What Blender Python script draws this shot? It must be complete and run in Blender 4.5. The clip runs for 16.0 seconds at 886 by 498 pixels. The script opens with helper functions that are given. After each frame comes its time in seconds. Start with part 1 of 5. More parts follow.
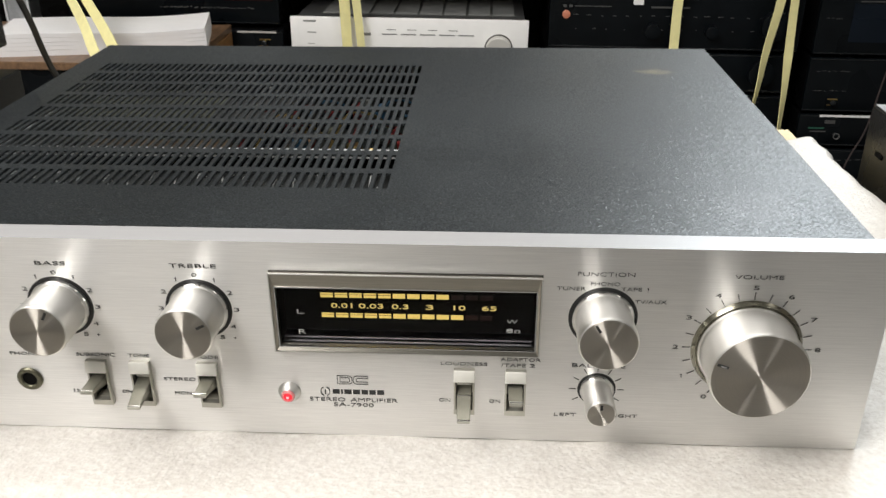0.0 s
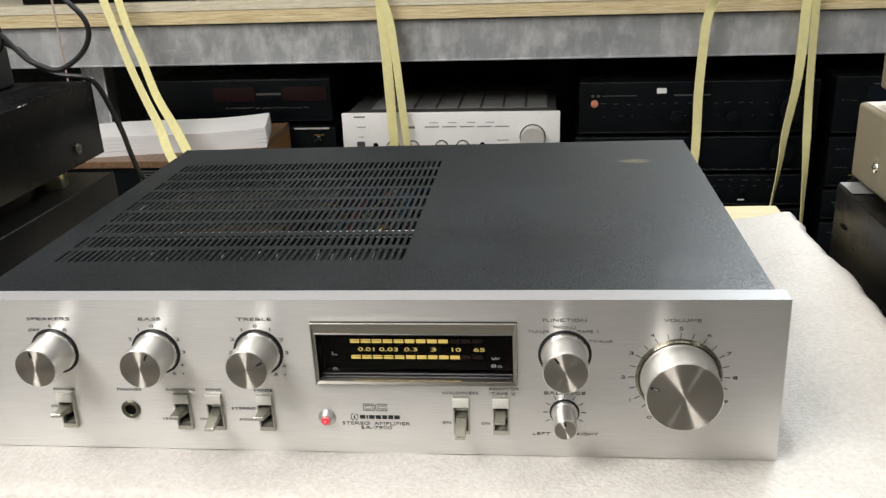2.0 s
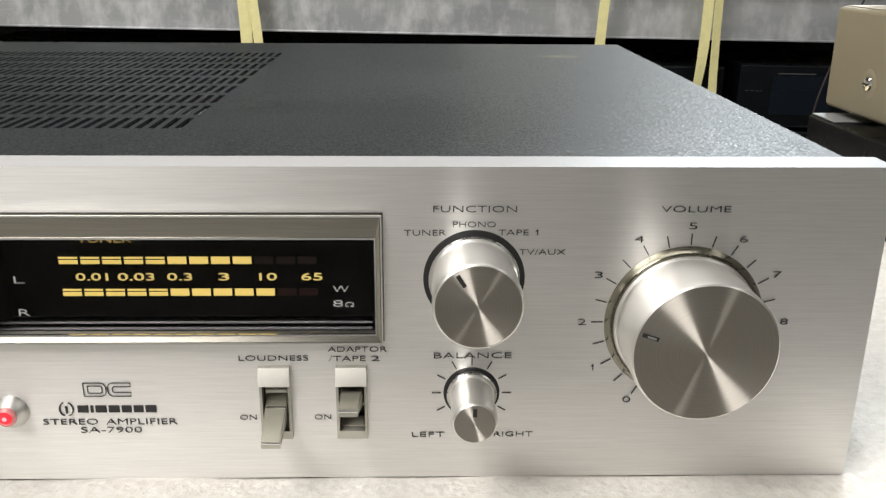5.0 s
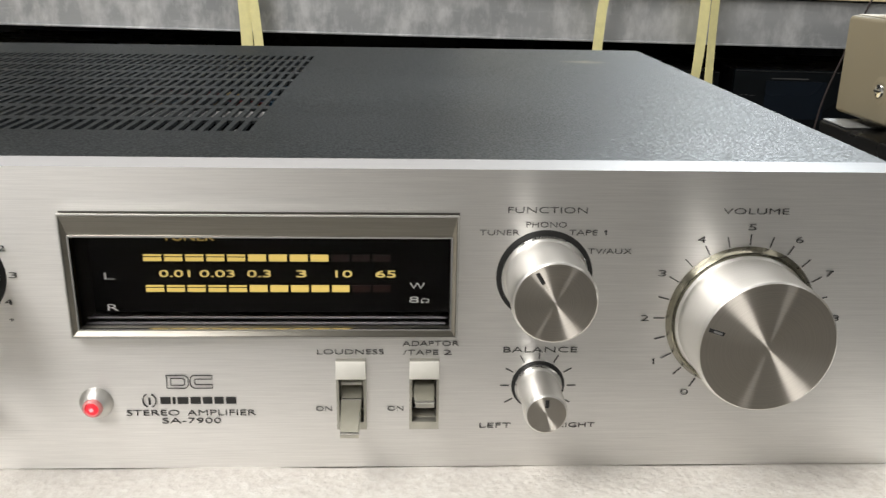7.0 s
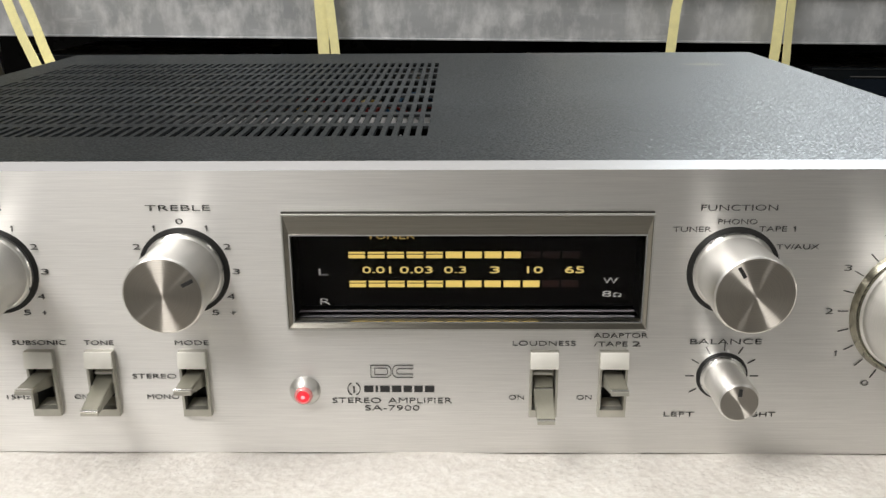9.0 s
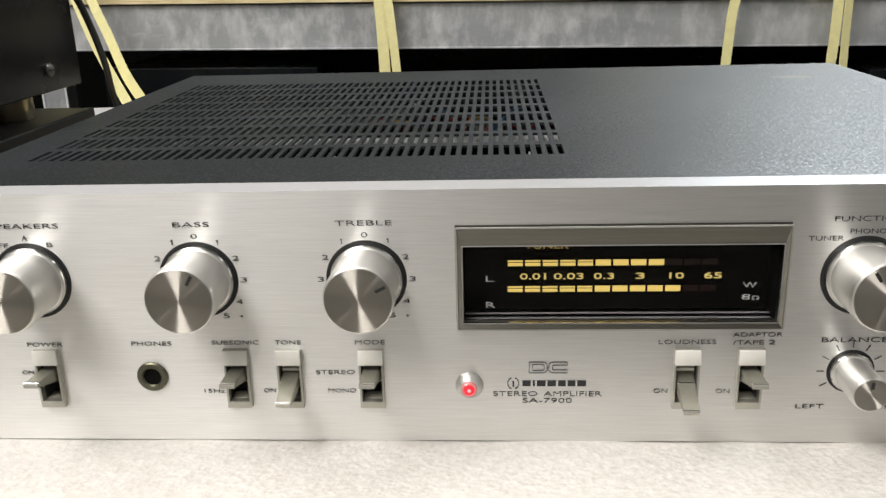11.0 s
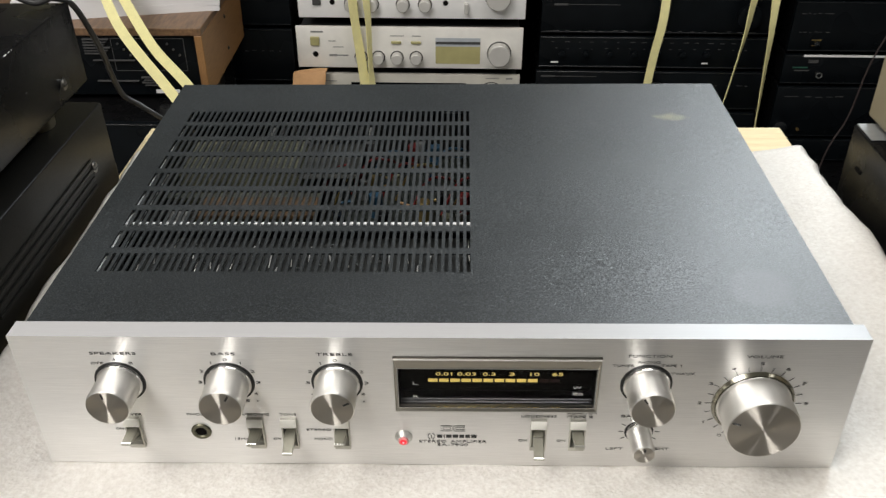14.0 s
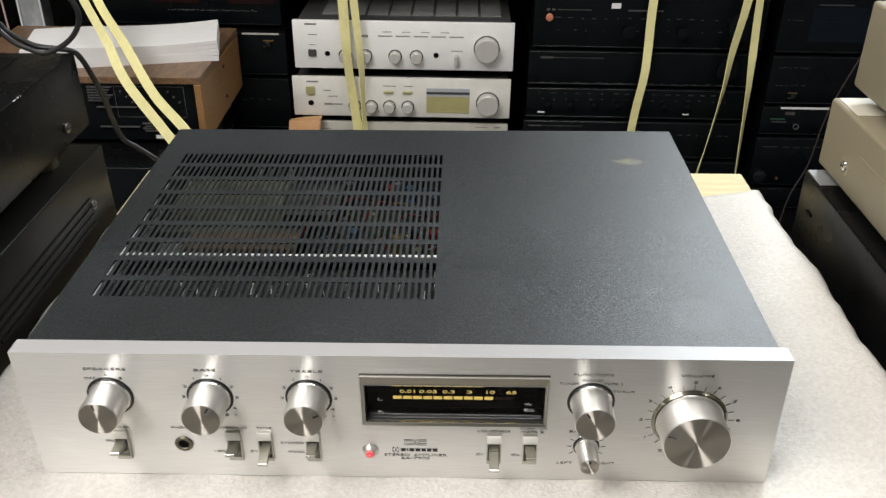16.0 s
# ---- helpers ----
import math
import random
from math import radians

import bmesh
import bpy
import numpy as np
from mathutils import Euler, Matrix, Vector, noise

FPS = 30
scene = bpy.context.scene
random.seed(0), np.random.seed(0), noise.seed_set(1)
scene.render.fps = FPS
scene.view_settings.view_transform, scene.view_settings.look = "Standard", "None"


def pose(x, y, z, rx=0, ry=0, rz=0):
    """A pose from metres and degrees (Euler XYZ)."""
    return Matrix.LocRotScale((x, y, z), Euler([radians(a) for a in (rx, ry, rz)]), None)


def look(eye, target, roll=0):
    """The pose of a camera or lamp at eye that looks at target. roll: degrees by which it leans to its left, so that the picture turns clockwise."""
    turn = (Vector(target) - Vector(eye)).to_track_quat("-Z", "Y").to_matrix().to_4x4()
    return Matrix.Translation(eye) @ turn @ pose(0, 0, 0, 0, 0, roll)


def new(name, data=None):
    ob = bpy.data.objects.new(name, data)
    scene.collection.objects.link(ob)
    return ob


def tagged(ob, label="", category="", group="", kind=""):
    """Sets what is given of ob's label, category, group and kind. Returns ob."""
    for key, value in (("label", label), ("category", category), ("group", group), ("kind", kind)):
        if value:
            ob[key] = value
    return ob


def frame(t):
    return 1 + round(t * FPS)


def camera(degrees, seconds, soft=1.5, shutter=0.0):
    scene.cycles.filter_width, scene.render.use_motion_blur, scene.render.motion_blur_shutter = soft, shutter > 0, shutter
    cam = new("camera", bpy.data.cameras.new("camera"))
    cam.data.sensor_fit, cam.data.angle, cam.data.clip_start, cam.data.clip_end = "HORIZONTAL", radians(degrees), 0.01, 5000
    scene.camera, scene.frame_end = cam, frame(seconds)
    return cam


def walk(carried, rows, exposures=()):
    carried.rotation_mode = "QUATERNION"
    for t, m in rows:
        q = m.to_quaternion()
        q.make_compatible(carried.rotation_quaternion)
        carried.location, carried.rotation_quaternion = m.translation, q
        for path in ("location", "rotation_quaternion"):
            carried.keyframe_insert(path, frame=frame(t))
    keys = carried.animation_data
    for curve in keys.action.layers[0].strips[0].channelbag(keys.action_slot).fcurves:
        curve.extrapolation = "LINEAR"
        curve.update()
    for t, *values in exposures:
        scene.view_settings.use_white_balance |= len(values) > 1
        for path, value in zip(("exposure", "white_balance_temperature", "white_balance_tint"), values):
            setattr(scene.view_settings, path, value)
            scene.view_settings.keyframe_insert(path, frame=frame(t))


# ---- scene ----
cam = camera(54.25, 16.0, soft=1.35, shutter=0.3)
PATH = [
    (0, (0.0610, -0.2845, 0.2300), (-0.0392, 1.5084, -0.6507), -0.37),
    (0.5, (0.0832, -0.3228, 0.2434), (-0.1154, 1.4935, -0.5702), -1.37),
    (1, (0.1007, -0.3416, 0.2488), (-0.1695, 1.4866, -0.5160), -2.27),
    (1.5, (0.1054, -0.3574, 0.2571), (-0.1830, 1.4831, -0.4705), -3.00),
    (2, (0.0957, -0.3814, 0.2624), (-0.1365, 1.4768, -0.4400), -2.94),
    (2.5, (0.0592, -0.4050, 0.2719), (-0.0902, 1.4676, -0.4143), -1.97),
    (3, (0.0354, -0.4175, 0.2742), (-0.0568, 1.4650, -0.3948), -0.83),
    (3.5, (0.0257, -0.4251, 0.2760), (-0.0301, 1.4623, -0.3833), -0.75),
    (4, (0.0519, -0.3616, 0.2377), (0.0128, 1.5303, -0.4096), -0.81),
    (4.2, (0.0673, -0.2943, 0.2035), (0.0465, 1.6013, -0.4341), -0.46),
    (4.4, (0.0755, -0.2530, 0.1750), (0.0790, 1.6430, -0.4620), 0.25),
    (4.5, (0.0815, -0.2328, 0.1595), (0.0970, 1.6620, -0.4800), 0.55),
    (4.7, (0.0930, -0.2068, 0.1405), (0.1240, 1.6880, -0.5000), 0.50),
    (6.8, (0.0728, -0.2150, 0.1427), (0.1682, 1.6769, -0.4990), 1.11),
    (7, (0.0687, -0.2168, 0.1432), (0.1501, 1.6771, -0.4944), 1.00),
    (7.5, (0.0572, -0.2192, 0.1435), (0.1128, 1.6785, -0.4852), 0.89),
    (8, (0.0473, -0.2237, 0.1422), (0.0767, 1.6736, -0.4900), 0.71),
    (8.5, (0.0358, -0.2241, 0.1445), (0.0327, 1.6732, -0.4883), 0.19),
    (9, (0.0278, -0.2298, 0.1456), (-0.0042, 1.6678, -0.4853), -0.36),
    (9.2, (0.0243, -0.2338, 0.1460), (-0.0200, 1.6642, -0.4832), -0.69),
    (11.5, (-0.0203, -0.2636, 0.1598), (-0.1601, 1.6320, -0.4623), -1.61),
    (12, (-0.0335, -0.2694, 0.1609), (-0.1947, 1.6247, -0.4606), -1.64),
    (12.5, (-0.0445, -0.2744, 0.1633), (-0.2054, 1.6182, -0.4628), -1.24),
    (12.8, (-0.0456, -0.2758, 0.1705), (-0.2119, 1.5999, -0.5035), -1.04),
    (13, (-0.0375, -0.2867, 0.1880), (-0.1967, 1.5615, -0.5597), -1.14),
    (13.2, (-0.0226, -0.3003, 0.2326), (-0.1631, 1.5026, -0.6217), -1.10),
    (13.5, (-0.0083, -0.3077, 0.2986), (-0.1047, 1.4321, -0.6831), -0.88),
    (13.7, (0.0082, -0.3083, 0.3327), (-0.0833, 1.3825, -0.7316), -1.61),
    (14, (0.0141, -0.3251, 0.3583), (-0.0337, 1.3430, -0.7441), -0.79),
    (14.5, (0.0149, -0.3580, 0.3979), (-0.0079, 1.3058, -0.7117), -0.55),
    (15, (0.0189, -0.3682, 0.4065), (-0.0004, 1.3041, -0.6903), -0.73),
    (15.5, (0.0180, -0.3723, 0.4041), (-0.0133, 1.3088, -0.6790), -0.76),
    (16, (0.0350, -0.3683, 0.3731), (-0.0123, 1.3590, -0.6340), -0.32),
]
EXPOSURE = [(0, 0.2), (0.25, 0.06), (0.5, -0.05), (1.0, 0.05), (1.5, 0.06), (3.0, 0.1), (3.5, 0.12), (4.5, 0.3), (7.0, 0.18), (8.0, 0.22), (8.5, 0.12), (9.0, 0.14), (11.5, 0.2), (12.5, 0.15), (13.0, 0.16), (13.5, 0.0), (14.5, 0.14), (15.0, 0.15), (15.5, 0.1), (16, 0.11)]
walk(cam, [(t, look(eye, target, roll)) for t, eye, target, roll in PATH], EXPOSURE)

# ---- light: four ceiling fluorescent fixtures, a dim grey world ----
world = bpy.data.worlds.new("world")
scene.world = world
world.use_nodes = True
world.node_tree.nodes["Background"].inputs[0].default_value = (0.9, 0.95, 1.0, 1)
world.node_tree.nodes["Background"].inputs[1].default_value = 0.02


def fixture_lamp(x, y, z, sx, sy, watts, colour=(1.0, 0.965, 0.925)):
    lamp = bpy.data.lights.new("fluorescent_lamp", "AREA")
    lamp.shape, lamp.size, lamp.size_y, lamp.energy, lamp.color = "RECTANGLE", sx, sy, watts, colour
    ob = new("fluorescent_lamp", lamp)
    ob.matrix_world = pose(x, y, z)
    return ob


LAMPS = [(-1.05, -0.95, 1.70, 1.25, 1.60, 67), (1.16, 2.20, 1.70, 0.52, 1.20, 71), (1.80, -0.80, 1.70, 0.30, 1.20, 6), (0.20, 0.35, 1.70, 1.20, 0.60, 14)]
for row in LAMPS:
    fixture_lamp(*row, colour=(0.88, 0.955, 1.0) if row[1] > 2 else (1.0, 0.965, 0.925))


# ---- materials ----
class Nodes:
    """A small wrapper round one node material."""

    def __init__(self, name):
        self.mat = bpy.data.materials.new(name)
        self.mat.use_nodes = True
        self.tree = self.mat.node_tree
        self.bsdf = self.tree.nodes["Principled BSDF"]

    def add(self, kind, **values):
        node = self.tree.nodes.new(kind)
        for key, value in values.items():
            node.inputs[key].default_value = value
        return node

    def link(self, a, b):
        self.tree.links.new(a, b)

    def set(self, **values):
        for key, value in values.items():
            self.bsdf.inputs[key.replace("_", " ")].default_value = value

    def coords(self, scale=(1, 1, 1), which="Object"):
        tc = self.add("ShaderNodeTexCoord")
        mp = self.add("ShaderNodeMapping", Scale=scale)
        self.link(tc.outputs[which], mp.inputs["Vector"])
        return mp.outputs["Vector"]

    def noise(self, vec, scale, detail=4.0, rough=0.55):
        n = self.add("ShaderNodeTexNoise", Scale=scale, Detail=detail, Roughness=rough)
        self.link(vec, n.inputs["Vector"])
        return n.outputs["Fac"]

    def ramp(self, fac, stops):
        r = self.tree.nodes.new("ShaderNodeValToRGB")
        el = r.color_ramp.elements
        while len(el) < len(stops):
            el.new(0.5)
        for e, (p, c) in zip(el, stops):
            e.position, e.color = p, (c if len(c) == 4 else (*c, 1))
        self.link(fac, r.inputs["Fac"])
        return r.outputs["Color"]

    def span(self, fac, lo, hi):
        m = self.add("ShaderNodeMapRange")
        m.inputs["To Min"].default_value, m.inputs["To Max"].default_value = lo, hi
        self.link(fac, m.inputs["Value"])
        return m.outputs["Result"]

    def stain(self, vec, centre, radii, grain, ragged, soft):
        """A blot with a ragged rim round a point: 0 outside, up to 1 inside."""
        away = self.add("ShaderNodeVectorMath")
        away.operation = "SUBTRACT"
        away.inputs[1].default_value = centre
        self.link(vec, away.inputs[0])
        unit = self.add("ShaderNodeVectorMath")
        unit.operation = "DIVIDE"
        unit.inputs[1].default_value = radii
        self.link(away.outputs[0], unit.inputs[0])
        far = self.add("ShaderNodeVectorMath")
        far.operation = "LENGTH"
        self.link(unit.outputs[0], far.inputs[0])
        total = self.add("ShaderNodeMath")
        self.link(far.outputs["Value"], total.inputs[0])
        self.link(self.span(self.noise(vec, grain, 4.0), -ragged, ragged), total.inputs[1])
        m = self.add("ShaderNodeMapRange")
        m.inputs["From Min"].default_value, m.inputs["From Max"].default_value = 1.0, 1.0 - soft
        self.link(total.outputs[0], m.inputs["Value"])
        return m.outputs["Result"]

    def grain(self, vec, scale, amount):
        """Tilts the surface in small random facets, as pebbled enamel does."""
        facets = self.add("ShaderNodeTexNoise", Scale=scale, Detail=2.0, Roughness=0.65)
        self.link(vec, facets.inputs["Vector"])
        tilt = self.add("ShaderNodeVectorMath")
        tilt.operation = "MULTIPLY_ADD"
        tilt.inputs[1].default_value, tilt.inputs[2].default_value = [amount] * 3, [-amount / 2] * 3
        self.link(facets.outputs["Color"], tilt.inputs[0])
        lean = self.add("ShaderNodeVectorMath")
        self.link(tilt.outputs[0], lean.inputs[0])
        self.link(self.add("ShaderNodeNewGeometry").outputs["Normal"], lean.inputs[1])
        unit = self.add("ShaderNodeVectorMath")
        unit.operation = "NORMALIZE"
        self.link(lean.outputs[0], unit.inputs[0])
        return unit.outputs[0]

    def bump(self, height, strength, distance):
        b = self.add("ShaderNodeBump", Strength=strength, Distance=distance)
        self.link(height, b.inputs["Height"])
        self.link(b.outputs["Normal"], self.bsdf.inputs["Normal"])
        return b


def plain(name, colour, rough=0.5, metal=0.0, vary=0.12, scale=60.0, bump=0.0, spec=0.5):
    """A surface with grain at two sizes."""
    n = Nodes(name)
    vec = n.coords()
    a, b = n.noise(vec, scale, 5.0), n.noise(vec, scale / 9, 3.0)
    mix = n.add("ShaderNodeMath")
    mix.operation = "MULTIPLY"
    n.link(a, mix.inputs[0])
    n.link(b, mix.inputs[1])
    lo, hi = [c * (1 - vary) for c in colour], [min(1, c * (1 + vary)) for c in colour]
    n.link(n.ramp(mix.outputs[0], [(0.12, lo), (0.42, hi)]), n.bsdf.inputs["Base Color"])
    n.link(n.span(b, max(0.02, rough - 0.07), min(1, rough + 0.07)), n.bsdf.inputs["Roughness"])
    n.set(Metallic=metal)
    n.bsdf.inputs["Specular IOR Level"].default_value = spec
    if bump:
        n.bump(a, 0.5, bump)
    return n.mat


def glow(name, colour, strength):
    n = Nodes(name)
    n.set(Base_Color=(*[c * 0.2 for c in colour], 1), Roughness=0.5, Emission_Color=(*colour, 1), Emission_Strength=strength)
    return n.mat


def streaked(n, colour_socket, sharp, spread, tangent):
    """Swaps the shader for grooved metal: highlights stay sharp along the grooves and spread across them. tangent points across."""
    gloss = n.add("ShaderNodeBsdfAnisotropic", Roughness=(sharp * spread) ** 0.25, Anisotropy=math.sqrt(sharp / spread) - 1)
    gloss.distribution = "MULTI_GGX"
    n.link(colour_socket, gloss.inputs["Color"])
    n.link(tangent, gloss.inputs["Tangent"])
    n.link(gloss.outputs[0], n.tree.nodes["Material Output"].inputs["Surface"])
    n.bsdf = gloss
    return gloss


def total(n, a, b):
    add = n.add("ShaderNodeMath")
    n.link(a, add.inputs[0])
    n.link(b, add.inputs[1])
    return add.outputs[0]


def brushed(name, colour, sharp, spread, cross_axis, low=0.80, depth=0.00003):
    """Aluminium brushed along x: hair lines of two sizes, some long scratches, streaked highlights."""
    n = Nodes(name)
    hair = n.noise(n.coords((85, 4200, 4200)), 1.0, 2.0, 0.6)
    line = n.noise(n.coords((34, 1700, 1700)), 1.0, 3.0, 0.7)
    cloud = n.noise(n.coords((5, 5, 40)), 1.0, 4.0)
    mixed = total(n, n.span(hair, -0.22, 0.22), total(n, n.span(line, -0.30, 0.30), n.span(cloud, 0.35, 0.65)))
    shade = n.ramp(mixed, [(0.22, [c * low for c in colour]), (0.78, colour)])
    cross = n.add("ShaderNodeCombineXYZ")
    cross.inputs[cross_axis].default_value = 1.0
    streaked(n, shade, sharp, spread, cross.outputs[0])
    n.bump(total(n, hair, line), 0.25, depth)
    return n.mat


def spun(name, colour, sharp, spread, around=True):
    """Metal turned on a lathe round the object's y axis. around: a face with rings; otherwise a side with rings along its length."""
    n = Nodes(name)
    tc = n.add("ShaderNodeTexCoord")
    flat = n.add("ShaderNodeVectorMath")
    flat.operation = "MULTIPLY"
    flat.inputs[1].default_value = (1, 0, 1)
    n.link(tc.outputs["Object"], flat.inputs[0])
    rings = n.add("ShaderNodeTexNoise", Scale=3500.0, Detail=3.0)
    rings.noise_dimensions = "1D"
    if around:
        far = n.add("ShaderNodeVectorMath")
        far.operation = "LENGTH"
        n.link(flat.outputs[0], far.inputs[0])
        n.link(far.outputs["Value"], rings.inputs["W"])
        tangent = flat.outputs[0]
    else:
        split = n.add("ShaderNodeSeparateXYZ")
        n.link(tc.outputs["Object"], split.inputs[0])
        n.link(split.outputs["Y"], rings.inputs["W"])
        cross = n.add("ShaderNodeCombineXYZ", Y=1.0)
        tangent = cross.outputs[0]
    shade = n.ramp(rings.outputs["Fac"], [(0.3, [c * 0.88 for c in colour]), (0.7, colour)])
    streaked(n, shade, sharp, spread, tangent)
    return n.mat


def wrinkle_black():
    """Dark grey vinyl-like enamel with a fine leather grain, its sparkle painted in as speckle, scuffs and dust."""
    n = Nodes("textured_enamel")
    vec = n.coords()
    wide = n.noise(vec, 9.0, 5.0)
    dust = n.noise(vec, 420.0, 2.0, 0.7)
    # the finest noise paints the grain's sparkle into the base colour
    base = n.ramp(total(n, n.span(wide, -0.15, 0.15), n.noise(vec, 1100.0, 2.0)), [(0.36, (0.0050, 0.0062, 0.0070)), (0.50, (0.0115, 0.0138, 0.0150)), (0.64, (0.034, 0.039, 0.042))])
    specks = n.ramp(dust, [(0.71, (0, 0, 0)), (0.84, (0.07, 0.07, 0.075))])
    mix = n.tree.nodes.new("ShaderNodeMixRGB")
    mix.blend_type = "ADD"
    mix.inputs[0].default_value = 1.0
    n.link(base, mix.inputs[1])
    n.link(specks, mix.inputs[2])
    worn = n.stain(vec, (0.163, 0.2525, 0.0896), (0.0135, 0.0070, 1), 110.0, 1.1, 0.8)
    ring = n.stain(vec, (0.170, 0.045, 0.0896), (0.020, 0.020, 1), 60.0, 0.25, 0.35)
    out = mix.outputs[0]
    for fac, colour in ((worn, (0.13, 0.117, 0.07, 1)), (ring, (0.029, 0.030, 0.033, 1))):
        over = n.tree.nodes.new("ShaderNodeMixRGB")
        over.inputs[2].default_value = colour
        n.link(fac, over.inputs[0])
        n.link(out, over.inputs[1])
        out = over.outputs[0]
    n.link(out, n.bsdf.inputs["Base Color"])
    n.link(n.span(wide, 0.36, 0.44), n.bsdf.inputs["Roughness"])
    n.link(n.grain(vec, 1350.0, 0.8), n.bsdf.inputs["Normal"])
    n.bsdf.inputs["Specular IOR Level"].default_value = 0.6
    return n.mat


def dusty(name, colour, rough, spec):
    """Black paint with a fine grain, wiped patches and scattered dust."""
    n = Nodes(name)
    vec = n.coords()
    wide, specks = n.noise(vec, 14.0, 5.0), n.noise(vec, 520.0, 2.0, 0.7)
    base = n.ramp(wide, [(0.3, [c * 0.7 for c in colour]), (0.7, [c * 1.3 for c in colour])])
    dust = n.tree.nodes.new("ShaderNodeMixRGB")
    dust.inputs[2].default_value = (0.10, 0.10, 0.10, 1)
    n.link(n.ramp(specks, [(0.75, (0, 0, 0)), (0.84, (0.7, 0.7, 0.7))]), dust.inputs[0])
    n.link(base, dust.inputs[1])
    n.link(dust.outputs[0], n.bsdf.inputs["Base Color"])
    n.link(n.span(wide, rough - 0.08, rough + 0.08), n.bsdf.inputs["Roughness"])
    n.bsdf.inputs["Specular IOR Level"].default_value = spec
    n.link(n.grain(vec, 1400.0, 0.2), n.bsdf.inputs["Normal"])
    return n.mat


def foam_white():
    """White cellular foam sheet: felted mottles, warm and cool patches, a silky, glinting skin."""
    n = Nodes("foam_skin")
    vec = n.coords()
    vor = n.add("ShaderNodeTexVoronoi", Scale=520.0)
    vor.feature = "SMOOTH_F1"
    n.link(vec, vor.inputs["Vector"])
    fine = n.noise(vec, 1500.0, 3.0, 0.7)
    mid = n.noise(vec, 330.0, 5.0, 0.65)
    wide = n.noise(vec, 22.0, 4.0)
    blend = total(n, n.span(mid, -0.10, 0.80), n.span(wide, -0.05, 0.25))
    shade = n.ramp(total(n, blend, n.span(fine, -0.12, 0.12)), [(0.25, (0.55, 0.52, 0.48)), (0.47, (0.64, 0.615, 0.575)), (0.66, (0.71, 0.695, 0.66))])
    n.link(shade, n.bsdf.inputs["Base Color"])
    n.link(n.span(mid, 0.25, 0.6), n.bsdf.inputs["Roughness"])
    height = total(n, total(n, vor.outputs["Distance"], mid), n.span(fine, 0.0, 0.45))
    n.link(n.grain(vec, 2600.0, 1.0), n.bump(height, 0.5, 0.0009).inputs["Normal"])
    n.bsdf.inputs["Specular IOR Level"].default_value = 0.5
    return n.mat


def timber(name, dark, light, along=(1, 22, 22), rough=0.6):
    """Wood: long grain, pores and a few darker bands."""
    n = Nodes(name)
    vec = n.coords(along)
    g = n.noise(vec, 6.0, 6.0, 0.65)
    fine = n.noise(vec, 40.0, 3.0)
    add = n.add("ShaderNodeMath")
    add.operation = "ADD"
    n.link(g, add.inputs[0])
    n.link(n.span(fine, -0.12, 0.12), add.inputs[1])
    n.link(n.ramp(add.outputs[0], [(0.32, dark), (0.62, light)]), n.bsdf.inputs["Base Color"])
    n.set(Roughness=rough)
    n.bump(add.outputs[0], 0.3, 0.0004)
    return n.mat


def galvanised():
    """Zinc-coated steel: smooth blue-grey with long whitish rubs, drips and small scuffs."""
    n = Nodes("galvanised_steel")
    cloud = n.noise(n.coords((3.0, 3.0, 9.0)), 1.0, 4.0, 0.5)
    rubs = n.noise(n.coords((9.0, 9.0, 60.0)), 1.0, 7.0, 0.68)
    drips = n.noise(n.coords((42.0, 42.0, 11.0)), 1.0, 6.0, 0.62)
    base = n.ramp(cloud, [(0.3, (0.29, 0.305, 0.32)), (0.7, (0.49, 0.505, 0.52))])
    smear = n.noise(n.coords((26.0, 26.0, 15.0)), 1.0, 8.0, 0.66)
    for fac, lo, hi, amount in ((smear, 0.45, 0.66, 0.62), (rubs, 0.58, 0.76, 0.45), (drips, 0.60, 0.78, 0.40)):
        over = n.tree.nodes.new("ShaderNodeMixRGB")
        over.inputs[2].default_value = (0.78, 0.79, 0.80, 1)
        n.link(n.ramp(fac, [(lo, (0, 0, 0)), (hi, (amount, amount, amount))]), over.inputs[0])
        n.link(base, over.inputs[1])
        base = over.outputs[0]
    n.link(base, n.bsdf.inputs["Base Color"])
    n.link(n.span(rubs, 0.36, 0.62), n.bsdf.inputs["Roughness"])
    n.set(Metallic=0.45)
    return n.mat


def clear_glass(name, tint, rough=0.02, ior=1.45):
    n = Nodes(name)
    n.set(Base_Color=(*tint, 1), Roughness=rough, IOR=ior)
    n.bsdf.inputs["Transmission Weight"].default_value = 1.0
    return n.mat


ALU = brushed("brushed_aluminium", (0.92, 0.91, 0.892), 0.085, 0.30, "Z", 0.79)
# darker copy of the panel metal: tones down the overhead light on top faces
ALU_TOP_DIMMED = brushed("aluminium_top_dimmed", (0.45, 0.45, 0.455), 0.20, 0.50, "Y", 0.9)
ALU_SPUN = spun("spun_aluminium", (0.61, 0.575, 0.52), 0.045, 0.75)
ALU_TURNED = spun("turned_side", (0.88, 0.87, 0.84), 0.15, 0.20, False)
ALU_SIDE = plain("turned_aluminium", (0.70, 0.695, 0.67), 0.46, 1.0, 0.06, 300)
CHROME = plain("polished_rim", (0.86, 0.86, 0.85), 0.12, 1.0, 0.03, 200)
NICKEL = plain("satin_nickel", (0.27, 0.262, 0.215), 0.34, 0.45, 0.08, 200)
FRAME_NICKEL = plain("frame_nickel", (0.46, 0.45, 0.395), 0.34, 0.6, 0.08, 200)
DULL_STEEL = plain("dull_steel", (0.16, 0.155, 0.145), 0.45, 1.0, 0.1, 200)
